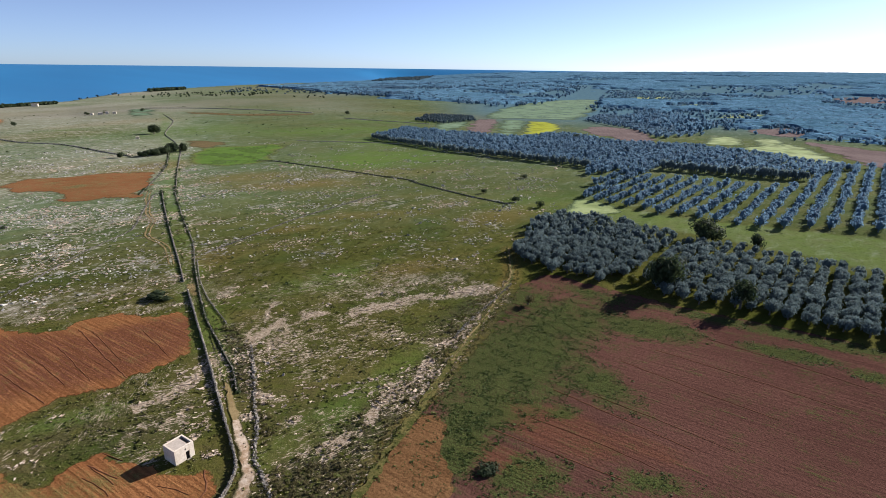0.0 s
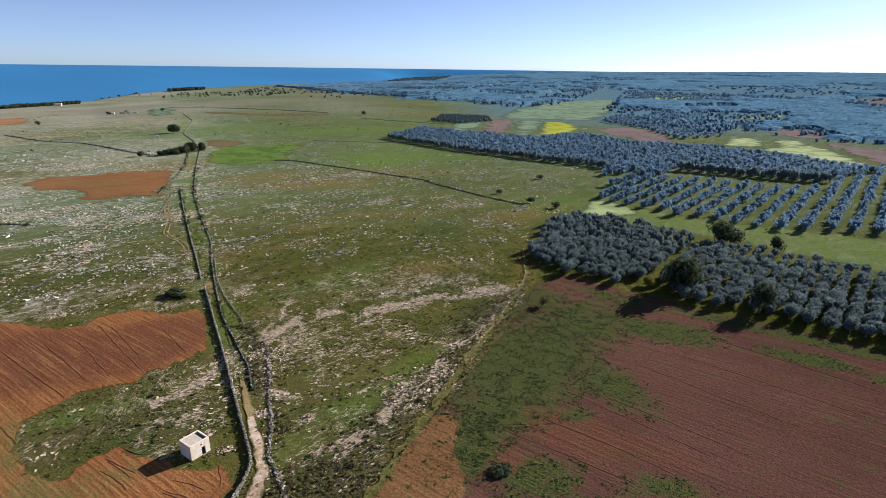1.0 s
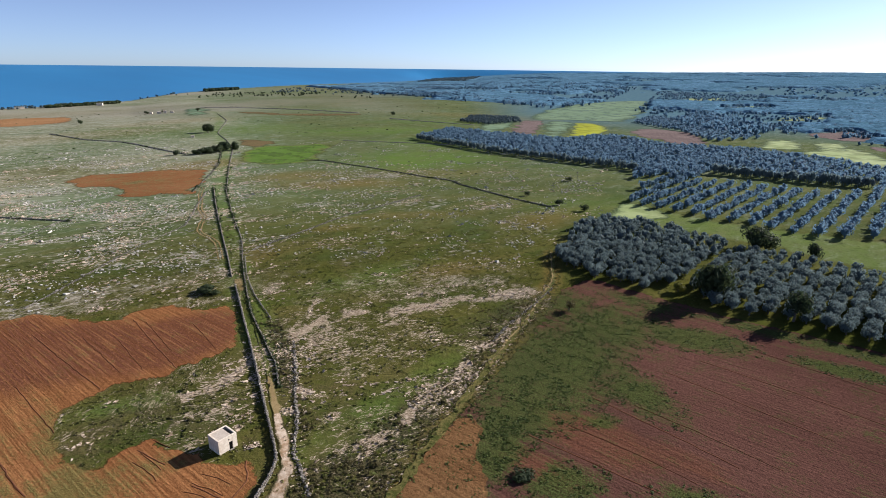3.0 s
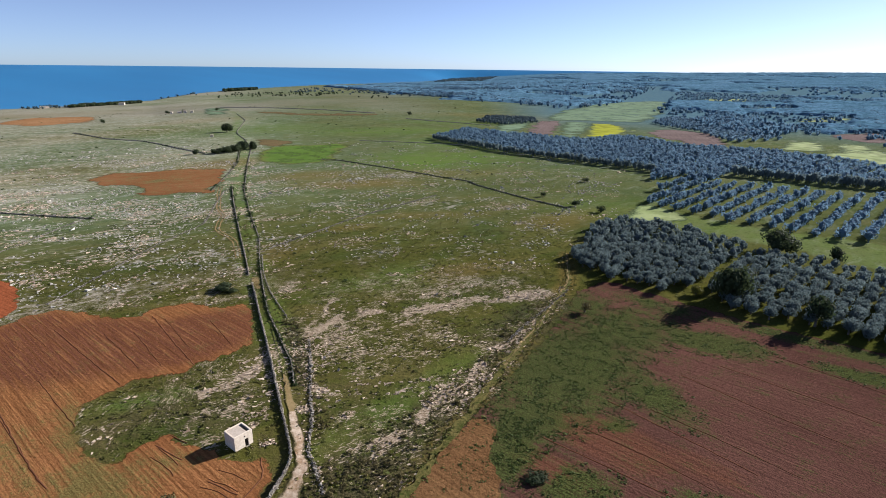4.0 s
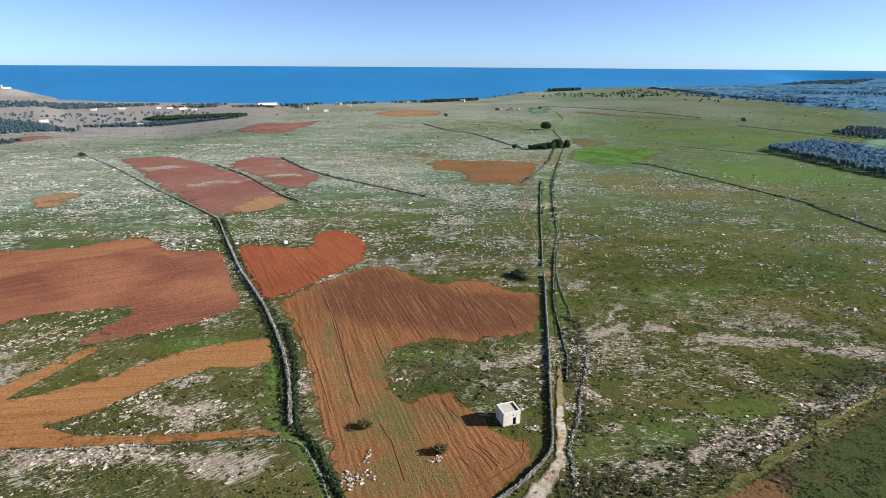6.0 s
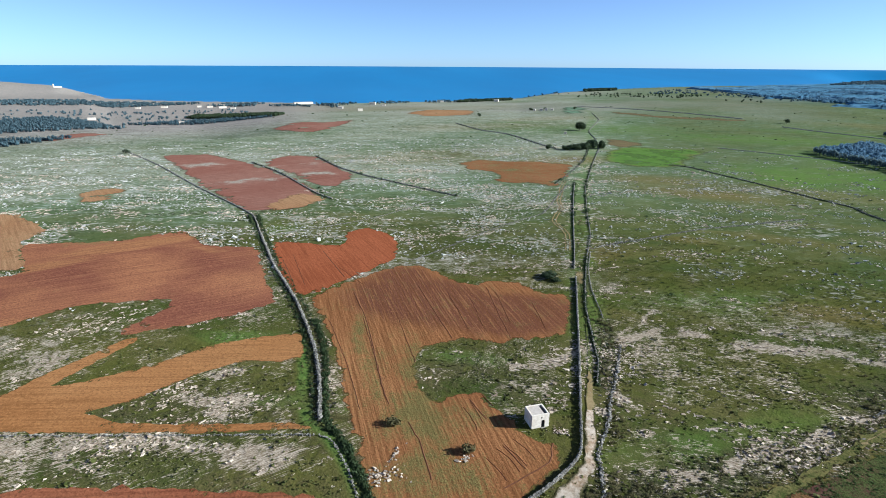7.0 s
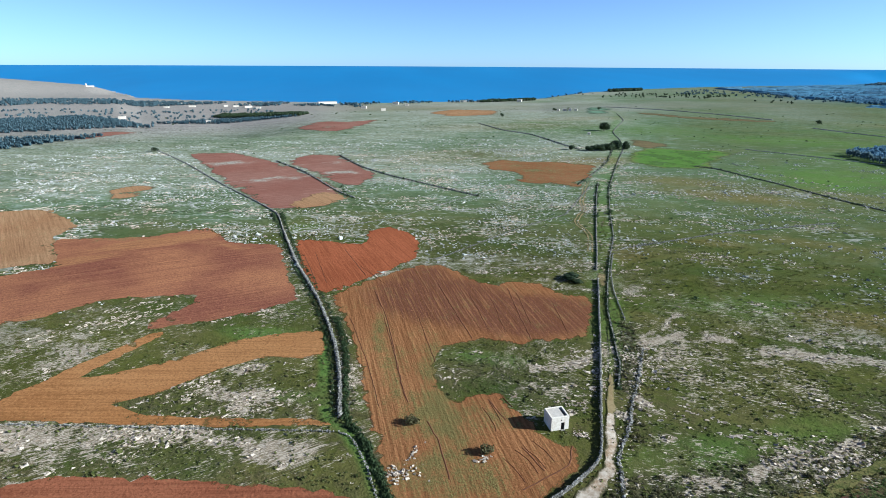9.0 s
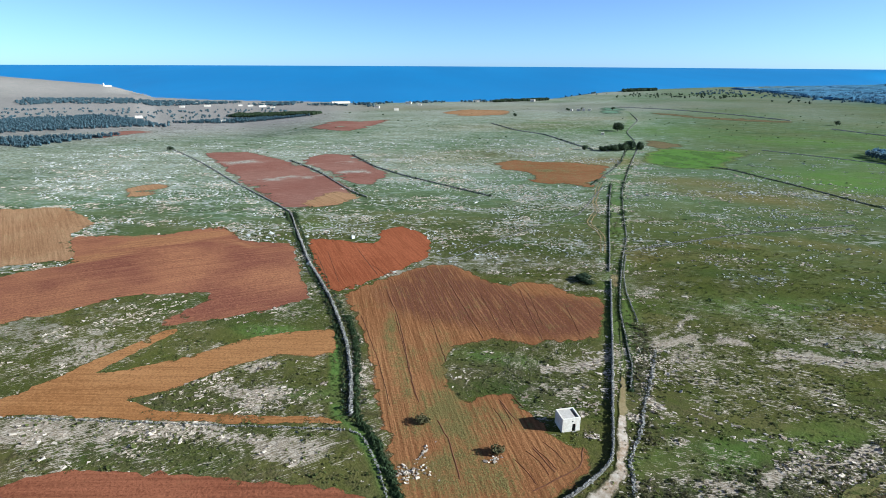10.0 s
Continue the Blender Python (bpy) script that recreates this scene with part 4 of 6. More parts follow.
PLUM_WEEDS = [(19, 126, 30, 17, 60, 0.9), (37, 150, 20, 14, 40, 0.75), (9, 104, 17, 8, 60, 0.9), (38, 116, 13, 7, 110, 0.75), (60, 146, 16, 8, -20, 0.85), (92, 131, 11, 4, -28, 1.0), (27, 103, 4, 2.2, 10, 0.8), (16, 83, 9, 5, 30, 0.8), (38, 82, 9, 3, 0, 0.7), (4, 91, 12, 6, 60, 0.85), (107, 119, 6, 3, -30, 0.7), (28, 165, 12, 10, 60, 0.6), (-3, 82, 9, 5, 60, 0.6), (20, 72, 16, 6, 5, 0.6), (98, 143, 44, 4, -33, 0.7), (52, 170, 16, 5, -35, 0.6)]
sheet("ploughed_field", PLUM, M["soil_plum"], "wide plum-brown ploughed field with green weeds", gap=2.2, weeds=PLUM_WEEDS, tones=[(24, 98, 18, 9, -35, 0.9), (12, 88, 12, 5, -35, 0.8), (40, 92, 14, 6, -35, 0.6)])
sheet("ploughed_field", [(-14.5, 74.9), (-12.2, 81.7), (-8.9, 91.2), (-5.1, 100.2), (-1.7, 102.2), (1.5, 98.4), (-0.3, 89.7), (2.5, 83.5), (1.2, 75.2)], M["soil_brown"], "tan ploughed strip at a field's edge", lift=0.12, gap=3, wobble=0.4, fringe=False)
sheet("ploughed_field", [(-421, 916), (-360, 890), (-302, 872), (-209, 884), (-200, 850), (-280, 820), (-391, 858)], M["soil_dull"], "long brown strip beside a far hedge", wobble=0.8)
sheet("ploughed_field", [(-148, 800), (-105, 784), (-86, 768), (-115, 752)], M["soil_far"], "narrow brown strip in far pasture", wobble=0.8)
sheet("crop_field", [(81, 617), (113, 589), (169, 802), (130, 868)], M["yellow_crop"], "bright yellow flowering field")
sheet("crop_field", [(58, 644), (80, 619), (128, 860), (87, 866)], M["meadow"], "pale green field between brown and yellow ones")
sheet("crop_field", [(-14, 662), (18, 660), (40, 842), (-10, 818)], M["meadow"], "light green field beside a small grove")
sheet("crop_field", [(-455, 805), (-426, 826), (-515, 1005), (-555, 985)], M["meadow"], "green enclosure beside far farm buildings")
sheet("crop_field", [(61, 277), (78, 314), (94, 302), (94, 278), (70, 267)], M["pale_crop"], "yellow-green grass corner between two groves")
sheet("crop_field", [(115, 590), (151, 667), (187, 805), (171, 800)], M["pale_crop"], "pale green field beside the yellow one")
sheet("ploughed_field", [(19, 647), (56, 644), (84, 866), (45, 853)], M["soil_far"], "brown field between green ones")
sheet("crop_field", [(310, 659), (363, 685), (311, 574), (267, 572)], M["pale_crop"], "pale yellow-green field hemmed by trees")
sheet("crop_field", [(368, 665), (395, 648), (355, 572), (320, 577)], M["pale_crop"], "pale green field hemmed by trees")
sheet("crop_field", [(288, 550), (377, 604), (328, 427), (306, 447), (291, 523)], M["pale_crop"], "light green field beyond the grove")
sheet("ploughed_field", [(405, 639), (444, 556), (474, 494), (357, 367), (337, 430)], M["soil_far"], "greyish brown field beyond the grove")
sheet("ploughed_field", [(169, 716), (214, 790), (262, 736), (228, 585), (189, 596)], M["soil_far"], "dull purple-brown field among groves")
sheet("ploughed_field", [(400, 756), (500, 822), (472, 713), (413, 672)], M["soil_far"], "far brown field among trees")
sheet("crop_field", [(495, 1596), (644, 1612), (587, 1430), (451, 1452)], M["pale_crop"], "distant pale green field")
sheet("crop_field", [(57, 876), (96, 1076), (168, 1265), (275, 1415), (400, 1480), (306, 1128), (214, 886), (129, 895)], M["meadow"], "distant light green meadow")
sheet("crop_field", [(497, 1027), (627, 1115), (570, 1004), (462, 943)], M["pale_crop"], "small pale field among far groves")
sheet("ploughed_field", [(1075, 1588), (1266, 1656), (1142, 1414), (959, 1372)], M["soil_far"], "far brown field in hazy country")
sheet("crop_field", [(510, 1303), (640, 1360), (594, 1248), (473, 1192)], M["meadow"], "narrow far meadow among woods")
sheet("ploughed_field", [(-768, 161), (-799, 224), (-761, 245), (-722, 172)], M["soil_rose"], "red field in the valley")

ribbon("road", TRACK[8:], [1.7, 1.6, 1.3, 0.9], M["path"], "tan wheel-worn middle of the lane", "track", lift=0.11, wobble=0.2)
ribbon("road", TRACK[:9], [4.4, 3.8, 3.4, 3.2, 2.6, 1.7, 2.2, 2.1, 1.9], M["track"], "pale limestone track with worn edges", "track", lift=0.14, wobble=0.2)
ribbon("path", [(-80.4, 164.2), (-83.6, 169.2), (-86.8, 174.6)], [1.6, 2.8, 2.6], M["path"], "bare tan ground in a gap of the lane's wall", "path", lift=0.12, wobble=0.2)
ribbon("path", [(-51.2, 113.2), (-56.4, 123), (-63.5, 135.5), (-70.4, 148), (-80.4, 164.2)], [0.5, 0.35, 0.3, 0.4], M["lane"], "faint worn wheel line in a grassy lane", "path", lift=0.10, wobble=0.1)
for shift in (-0.75, 0.75):
    ribbon("path", [(x + shift, y + 0.5 * shift) for x, y in SIDE_PATH], [0.55, 0.8, 0.8, 0.7], M["path"], "worn yellow wheel track beside the lane", "path", wobble=0.15)
ribbon("verge", FIELD_EDGE, [1.6, 2.0, 1.8, 1.6, 1.2], M["verge"], "strip of dry grass along a field's edge", "verge", lift=0.16, wobble=0.35)
ribbon("path", [(2.7, 125.1), (7, 137), (13.4, 152.1), (22.9, 180), (25, 188), (26, 200), (27.5, 218)], [0.15, 0.35, 0.6, 0.5, 0.3], M["path"], "stony worn path along a field's edge", "path", lift=0.20, wobble=0.3)


# ---- dry stone walls ----
def dry_wall(line, wide, tall, label, per_metre=11, ragged=0.25, seed=5):
    rng = np.random.default_rng(seed)
    p = curve_through(line, 0.5)
    seg = np.linalg.norm(np.diff(p, axis=0), axis=1)
    dist = np.concatenate([[0], np.cumsum(seg)])
    n = int(dist[-1] * per_metre * 1.15)
    u = rng.uniform(0, dist[-1], n)
    x, y = np.interp(u, dist, p[:, 0]), np.interp(u, dist, p[:, 1])
    t = np.column_stack([np.interp(u, dist, np.gradient(p[:, 0])), np.interp(u, dist, np.gradient(p[:, 1]))])
    t /= np.linalg.norm(t, axis=1)[:, None]
    lump = 0.88 + 0.12 * np.sin(u * 0.7) * np.sin(u * 0.23 + seed)
    h = rng.uniform(0, 1, n) ** 0.8 * tall * lump
    across = rng.uniform(-0.48, 0.48, n) * wide * (1.15 - 0.5 * h / tall)
    low = rng.uniform(0, 1, n) < ragged * 0.25
    across[low] *= 2.4
    h[low] = 0.05
    xy = np.column_stack([x - t[:, 1] * across, y + t[:, 0] * across])
    size = (0.075 + rng.gamma(2.0, 0.030, n)) * (0.55 + 0.45 * wide)
    sizes = np.column_stack([size * rng.uniform(0.9, 1.6, n), size, size * rng.uniform(0.6, 0.95, n)])
    v, f = scatter(*BLOCK, grounded(xy) + np.column_stack([0 * h, 0 * h, h]), sizes, rng, 0.25, 0.22)
    # the packed heart of the wall
    g = np.gradient(p, axis=0)
    g /= np.linalg.norm(g, axis=1)[:, None]
    side = np.column_stack([-g[:, 1], g[:, 0]])
    ridge = tall * 0.62 * (0.80 + 0.20 * np.sin(dist * 0.7) * np.sin(dist * 0.23 + seed))
    rows = []
    for k, e in ((-0.45, -0.1), (-0.24, 1), (0.24, 1), (0.45, -0.1)):
        q = p + side * wide * k
        rows.append(np.column_stack([q, height(q[:, 0], q[:, 1]) + (ridge if e == 1 else e)]))
    core = np.stack(rows, 1).reshape(-1, 3)
    i, k = np.meshgrid(np.arange(len(p) - 1), np.arange(3), indexing="ij")
    cf = np.stack([i * 4 + k, i * 4 + k + 1, i * 4 + k + 5, i * 4 + k + 4], -1).reshape(-1, 4)
    ends = np.array([[0, 1, 2, 3], [len(core) - 1, len(core) - 2, len(core) - 3, len(core) - 4]])
    if tall > 0.5:
        v, f = np.vstack([v, core]), np.vstack([f, np.vstack([cf, ends]) + len(v)])
    return thing("dry_stone_wall", mesh("dry_stone_wall", v, f, M["stone"]), label, "stone wall", kind="structure")


dry_wall(LANE_LEFT, 0.42, 0.9, "pale limestone dry stone wall along the lane", 34, 0.12)
dry_wall(LANE_LEFT_FAR, 0.42, 0.7, "tumbled limestone wall along the grassy lane", 15, 0.5, seed=31)
dry_wall(LANE_BANK, 0.4, 0.55, "low overgrown dry stone bank along the lane", 10, seed=6)
dry_wall(LANE_STONES, 0.3, 0.4, "thin line of pale stones above the lane's bank", 9, seed=32)
dry_wall(LANE_RIGHT[4:8], 0.36, 0.5, "low dry stone wall along the grassy lane", 11, seed=33)
dry_wall(LANE_RIGHT[7:], 0.5, 0.7, "dry stone wall along the far lane", 6, seed=7)
dry_wall(LANE_FAR, 0.5, 0.6, "dry stone wall along the far lane", 6, seed=8)
dry_wall(RUBBLE, 0.8, 0.32, "tumbled line of limestone rubble", 9, 0.6, 9)
dry_wall(WEST_WALL[:10], 0.95, 0.8, "broad pale dry stone wall beside a field track", 16, 0.4, 10)
dry_wall(WEST_WALL[9:], 0.6, 0.7, "dry stone wall across the pasture", 6, 0.3, 11)
dry_wall([(-60.3, 47.2), (-68.2, 51.3), (-76.7, 54.5), (-80.9, 54.1), (-89.9, 46.4), (-107.3, 30.4), (-133, 6.2), (-160, -20)], 0.42, 0.35, "low curving dry stone wall round a field corner", 6, 0.6, 12)
dry_wall([(-146, 426), (-130, 426), (-102, 407), (-75, 391), (-43, 372), (-24, 362), (-17, 350), (2, 328), (17.9, 310.1), (35.7, 294.1)], 0.6, 0.8, "dark dry stone wall dividing the pasture", 5, seed=13)
dry_wall([(-146, 426), (-144, 526)], 0.5, 0.3, "dark dry stone wall beside a green field", 4, seed=14)
dry_wall([(-146, 547), (-69, 539), (10, 530)], 0.8, 0.8, "low far dry stone wall", 3, seed=15)
dry_wall([(-94.9, 206.5), (-82.4, 233.6), (-69.2, 265.4), (-49.5, 299.8), (-38.7, 316.1)], 1.0, 0.25, "sunken line of old wall stones in grass", 10, 0.9, 16)
dry_wall([(-385, 217), (-330, 207), (-263, 187), (-244, 184)], 0.8, 0.9, "dark dry stone wall between red fields", 5, seed=17)
dry_wall([(-375, 269), (-318, 247), (-278, 240), (-245, 239), (-197.3, 237.8)], 0.8, 0.9, "dark dry stone wall behind a red field", 5, seed=18)
dry_wall([(-165, 305), (-151.4, 267), (-140.4, 236.4), (-142.7, 205.7), (-141.9, 171.8), (-140.9, 143.4)], 0.7, 0.3, "low crumbling wall between pasture and field", 9, 0.8, 19)
dry_wall([(-208.5, 125.6), (-196.1, 171.9), (-202.4, 238.8)], 0.7, 0.3, "low crumbling wall across pasture", 9, 0.8, 20)
dry_wall([(-250, 438), (-300, 469), (-350, 502), (-400, 517), (-470, 560)], 1.0, 1.1, "long dry stone wall running from the hedge", 4, seed=21)
dry_wall([(-538, 1012), (-434, 994), (-308, 945), (-210, 892)], 2.2, 1.6, "far dark overgrown boundary wall", 2, seed=24)
dry_wall([(-144, 803), (-86, 765), (-20, 740)], 1.6, 1.2, "far low boundary wall", 2, seed=25)
dry_wall([(3, 137), (9, 150), (16, 162), (24, 178)], 0.8, 0.4, "scattered old wall at a field's edge", 6, 0.8, 22)


# ---- bare rock and growth ----
def spots_in(spots, density, rng, spread=1.0):
    out = []
    for cx, cy, a, b, turn, strength in spots:
        n = int(density * strength * a * b * 3.14)
        rad, ang = np.sqrt(rng.uniform(0, 1, n)) * spread, rng.uniform(0, 6.283, n)
        u, v = a * rad * np.cos(ang), b * rad * np.sin(ang)
        c, s = math.cos(radians(turn)), math.sin(radians(turn))
        out.append(np.column_stack([cx + u * c - v * s, cy + u * s + v * c]))
    return np.vstack(out)


def band(line, width, per_metre, rng):
    p = curve_through(line, 1.0)
    q = p[rng.integers(0, len(p), int(len(p) * per_metre))]
    return q + rng.normal(0, width, q.shape)


rng = np.random.default_rng(40)
n = 420000
rad, ang = rng.uniform(42, 520, n), np.radians(rng.uniform(-30, 88, n))
xy = np.column_stack([-np.sin(ang) * rad, np.cos(ang) * rad])
cover = rock_cover(xy[:, 0], xy[:, 1])
keep = cover > 0.05
xy, cover = xy[keep], cover[keep]
turn = np.radians(np.where(xy[:, 0] < -75, np.where(xy[:, 1] < 75, 80, 58), 30))
u, w = xy[:, 0] * np.cos(turn) + xy[:, 1] * np.sin(turn), -xy[:, 0] * np.sin(turn) + xy[:, 1] * np.cos(turn)
beds = np.array([0.9 * noise.noise((a * 0.03, b * 0.06, 3.0)) + 0.8 * noise.noise((a * 0.16, b * 0.4, 5.0)) + 0.6 * noise.noise((a * 0.8, b * 1.3, 7.0)) for a, b in zip(u, w)])
xy = xy[(beds > 0.78 - 0.88 * cover) & ~on_field(xy)]
xy = np.vstack([xy, band(RUBBLE, 1.5, 3, rng), band([(-8, 104), (2.7, 125.1), (7, 137), (13.4, 152.1), (22.9, 180)], 0.9, 9, rng)])
size = np.minimum(rng.gamma(1.6, 0.052, len(xy)) + 0.06, 0.34) * (0.72 + np.hypot(xy[:, 0], xy[:, 1]) / 500)
sizes = np.column_stack([size * rng.uniform(1.1, 2.6, len(xy)), size, size * rng.uniform(0.4, 0.9, len(xy))])
lie = np.radians(np.where(xy[:, 0] < -75, np.where(xy[:, 1] < 75, 80, 58), 33)) + rng.normal(0, 0.5, len(xy))
v, f = scatter(*BLOCK, grounded(xy, 0.0), sizes, rng, 0.2, 0.4, 0.15, lie)
thing("limestone_outcrop", mesh("limestone_outcrop", v, f, M["rock"]), "bleached limestone slabs and loose stones in pasture", "rocks", kind="stuff")
boulder_rng = np.random.default_rng(77)
n = 110000
rad, ang = np.sqrt(boulder_rng.uniform(150**2, 560**2, n)), np.radians(boulder_rng.uniform(-12, 82, n))
xy = np.column_stack([-np.sin(ang) * rad, np.cos(ang) * rad])
sown = rock_cover(xy[:, 0], xy[:, 1]) * 1.0 + 0.55 * mottle(0.8 * xy[:, 0] + 0.6 * xy[:, 1], 2 * (0.8 * xy[:, 1] - 0.6 * xy[:, 0]), 22, 61) + 0.35 * mottle(xy[:, 0], xy[:, 1], 5, 62, 2)
xy = xy[(boulder_rng.uniform(0.14, 1.1, n) < sown * ease(165, 235, rad)) & ~on_field(xy) & (along(xy[:, 0], xy[:, 1], LANE_MID, 4.0) < 0.4)]
size = (boulder_rng.gamma(2.0, 0.065, len(xy)) + 0.10) * (0.75 + np.hypot(xy[:, 0], xy[:, 1]) / 1000)
v, f = scatter(*BLOCK, grounded(xy), np.column_stack([size * boulder_rng.uniform(1.0, 1.7, len(xy)), size, 0.65 * size]), boulder_rng, 0.25, 0.35)
thing("limestone_boulders", mesh("limestone_boulders", v, f, M["boulder"]), "grey-white limestone boulders strewn over open pasture", "rocks", kind="stuff")



def stone_heap(x, y, long, wide, turn, count, label, seed):
    r = np.random.default_rng(seed)
    c, k = math.cos(radians(turn)), math.sin(radians(turn))
    a, b = r.normal(0, long / 2, count), r.normal(0, wide / 2, count)
    size = r.gamma(2.0, 0.04, count) + 0.06
    at = grounded(np.column_stack([x + a * c - b * k, y + a * k + b * c]), 0.08)
    at[:, 2] += 0.12 * np.exp(-(a / long) ** 2 - (b / wide) ** 2) * r.uniform(0, 1, count)
    v, f = scatter(*BLOCK, at, np.column_stack([size * r.uniform(1, 1.8, count), size, 0.5 * size]), r, 0.25, 0.35)
    thing("stone_heap", mesh("stone_heap", v, f, M["rock"]), label, "stones", kind="stuff")


stone_heap(-62.8, 54.8, 3.4, 2.2, 60, 110, "cream limestone slabs cleared into a field heap", 51)
stone_heap(-65.0, 60.2, 2.8, 0.7, 105, 34, "narrow line of cream field stones", 52)
stone_heap(-54.0, 68.4, 1.6, 0.9, 120, 24, "small heap of white stones beside a bush", 53)
stone_heap(-270, 190, 7, 3, 30, 160, "large grey stone heap at a field corner", 54)
stone_heap(-44.8, 88.0, 1.8, 1.0, 20, 40, "loose white stones near the hut", 55)

SHRUB = sprigs(16, 3, 1.0, 0.5, 0.7)
xy = np.vstack([band(GARRIGUE, 3.8, 6, rng), spots_in([(-24, 74, 14, 9, 60, 1)], 0.6, rng), band(BANK_SCRUB, 1.8, 6, rng),                 band(GARRIGUE, 6, 4, rng), spots_in([(-22, 79, 14, 8, 60, 1)], 0.35, rng), spots_in([(-70, 97, 15, 7, 38, 0.5), (-54, 97, 10, 7, 40, 0.5), (-110, 34, 26, 12, 43, 0.35), (-112, 52, 10, 10, 45, 0.5)], 0.28, rng), band(RUBBLE[2:], 1.6, 1.5, rng), spots_in([(-20, 140, 32, 18, 25, 1)], 0.06, rng), spots_in([(-40, 210, 60, 60, 0, 1)], 0.02, rng), band(WEST_WALL[:7], 1.2, 6, rng), band([(-28.5, 78), (-32, 86), (-36.5, 97), (-41, 105)], 0.8, 4, rng)])
xy = xy[~on_field(xy) & (along(xy[:, 0], xy[:, 1], TRACK[:6], 2.2) < 0.5) & (along(xy[:, 0], xy[:, 1], GREEN_STRIP, 3.5) < 0.5)]
size = rng.gamma(3.0, 0.06, len(xy)) + 0.10
v, f = scatter(*SHRUB, grounded(xy), np.column_stack([size, size, size * rng.uniform(0.6, 1.0, len(xy))]), rng, 0.1)
scrub_v, scrub_f = v, f
# bushes added along far walls to stand in for their shaded, dark sides
lines = [LANE_FAR, [(-146, 426), (-130, 426), (-102, 407), (-75, 391), (-43, 372), (-24, 362), (-17, 350), (2, 328), (17.9, 310), (35.7, 294)], [(-385, 217), (-330, 207), (-263, 187), (-240, 182)],
         [(-375, 269), (-318, 247), (-278, 240), (-245, 239), (-197, 238)], [(-250, 438), (-300, 469), (-350, 502), (-400, 517), (-470, 560)], [(-538, 1012), (-434, 994), (-308, 945), (-210, 892)], LANE_RIGHT[4:9], LANE_LEFT_FAR, [(-243, 181), (-262, 190), (-275, 198)]]
ditch = [(x - 1.4, y - 1.2) for x, y in WEST_WALL[:11]]
far_side = [(x + 1.3, y + 1.6) for x, y in WEST_WALL[5:11]]
xy = np.vstack([band(line, 0.6, 0.9, rng) for line in lines] + [band(ditch, 0.3, 2.4, rng), band(WEST_HEDGE, 0.45, 16, rng), band(far_side, 0.4, 2.6, rng), band(LANE_BANK, 0.2, 9, rng), band([(-68.4, 53.2), (-59.6, 49.2)], 0.5, 6, rng)])
size = (rng.gamma(3.0, 0.12, len(xy)) + 0.2) * np.where(np.hypot(xy[:, 0], xy[:, 1]) < 260, 0.55, 0.9)
v, f = scatter(*SHRUB, grounded(xy), np.column_stack([size, size, size * rng.uniform(0.7, 1.1, len(xy))]), rng, 0.1)
thing("hedge_growth", mesh("hedge_growth", v, f, M["hedge"]), "dark hedge bushes, some added as shade along far walls", "scrub", kind="stuff")
v, f = scrub_v, scrub_f

thing("garrigue_scrub", mesh("garrigue_scrub", v, f, M["shrub"]), "low dark garrigue bushes among the stones", "scrub", kind="stuff")
n = 2000
rad, ang = rng.uniform(170, 1150, n), np.radians(rng.uniform(-2, 80, n))
xy = np.column_stack([-np.sin(ang) * rad, np.cos(ang) * rad])
xy = xy[(mottle(xy[:, 0], xy[:, 1], 60, 31) > 0.15) & ~on_field(xy)]
size = (rng.gamma(2.0, 0.14, len(xy)) + 0.2) * (0.7 + np.hypot(xy[:, 0], xy[:, 1]) / 900)
v, f = scatter(*SHRUB, grounded(xy), np.column_stack([size, size, size * 0.7]), rng, 0.1)
thing("pasture_scrub", mesh("pasture_scrub", v, f, M["hedge"]), "small dark bushes scattered over open pasture", "scrub", kind="stuff")

TUFT = sprigs(7, 5, 0.8, 0.6, 0.6)
n = 46000
rad, ang = np.sqrt(rng.uniform(55**2, 250**2, n)), np.radians(rng.uniform(-25, 88, n))
xy = np.column_stack([-np.sin(ang) * rad, np.cos(ang) * rad])
lumps = np.array([noise.noise((x * 0.12, y * 0.12, 8.0)) for x, y in xy])
bare = on_field(xy)
xy = np.vstack([xy[(lumps > -0.15) & ~bare], band(FIELD_EDGE, 1.6, 14, rng), band([(x - 3, y + 1.5) for x, y in WEST_WALL[:8]], 0.8, 10, rng), band(LANE_MID[1:6], 1.2, 4, rng)])
size = rng.gamma(3.0, 0.05, len(xy)) + 0.10
v, f = scatter(*TUFT, grounded(xy), np.column_stack([size, size, size * 0.8]), rng, 0.1)
thing("grass_tufts", mesh("grass_tufts", v, f, M["grass"]), "tufts of green and straw-coloured grass", "grass", kind="stuff")

xy = spots_in(PLUM_WEEDS, 3.0, rng, 1.2)
lumps = np.array([noise.noise((x * 0.3, y * 0.3, 12.0)) for x, y in xy])
xy = xy[(lumps > -0.1) & inside(xy[:, 0], xy[:, 1], PLUM)]
size = rng.gamma(3.0, 0.04, len(xy)) + 0.10
v, f = scatter(*TUFT, grounded(xy, 0.05), np.column_stack([size, size, size * 0.6]), rng, 0.1)
thing("field_weeds", mesh("field_weeds", v, f, M["weed"]), "leafy green weeds spreading over ploughed soil", "weeds", kind="stuff")


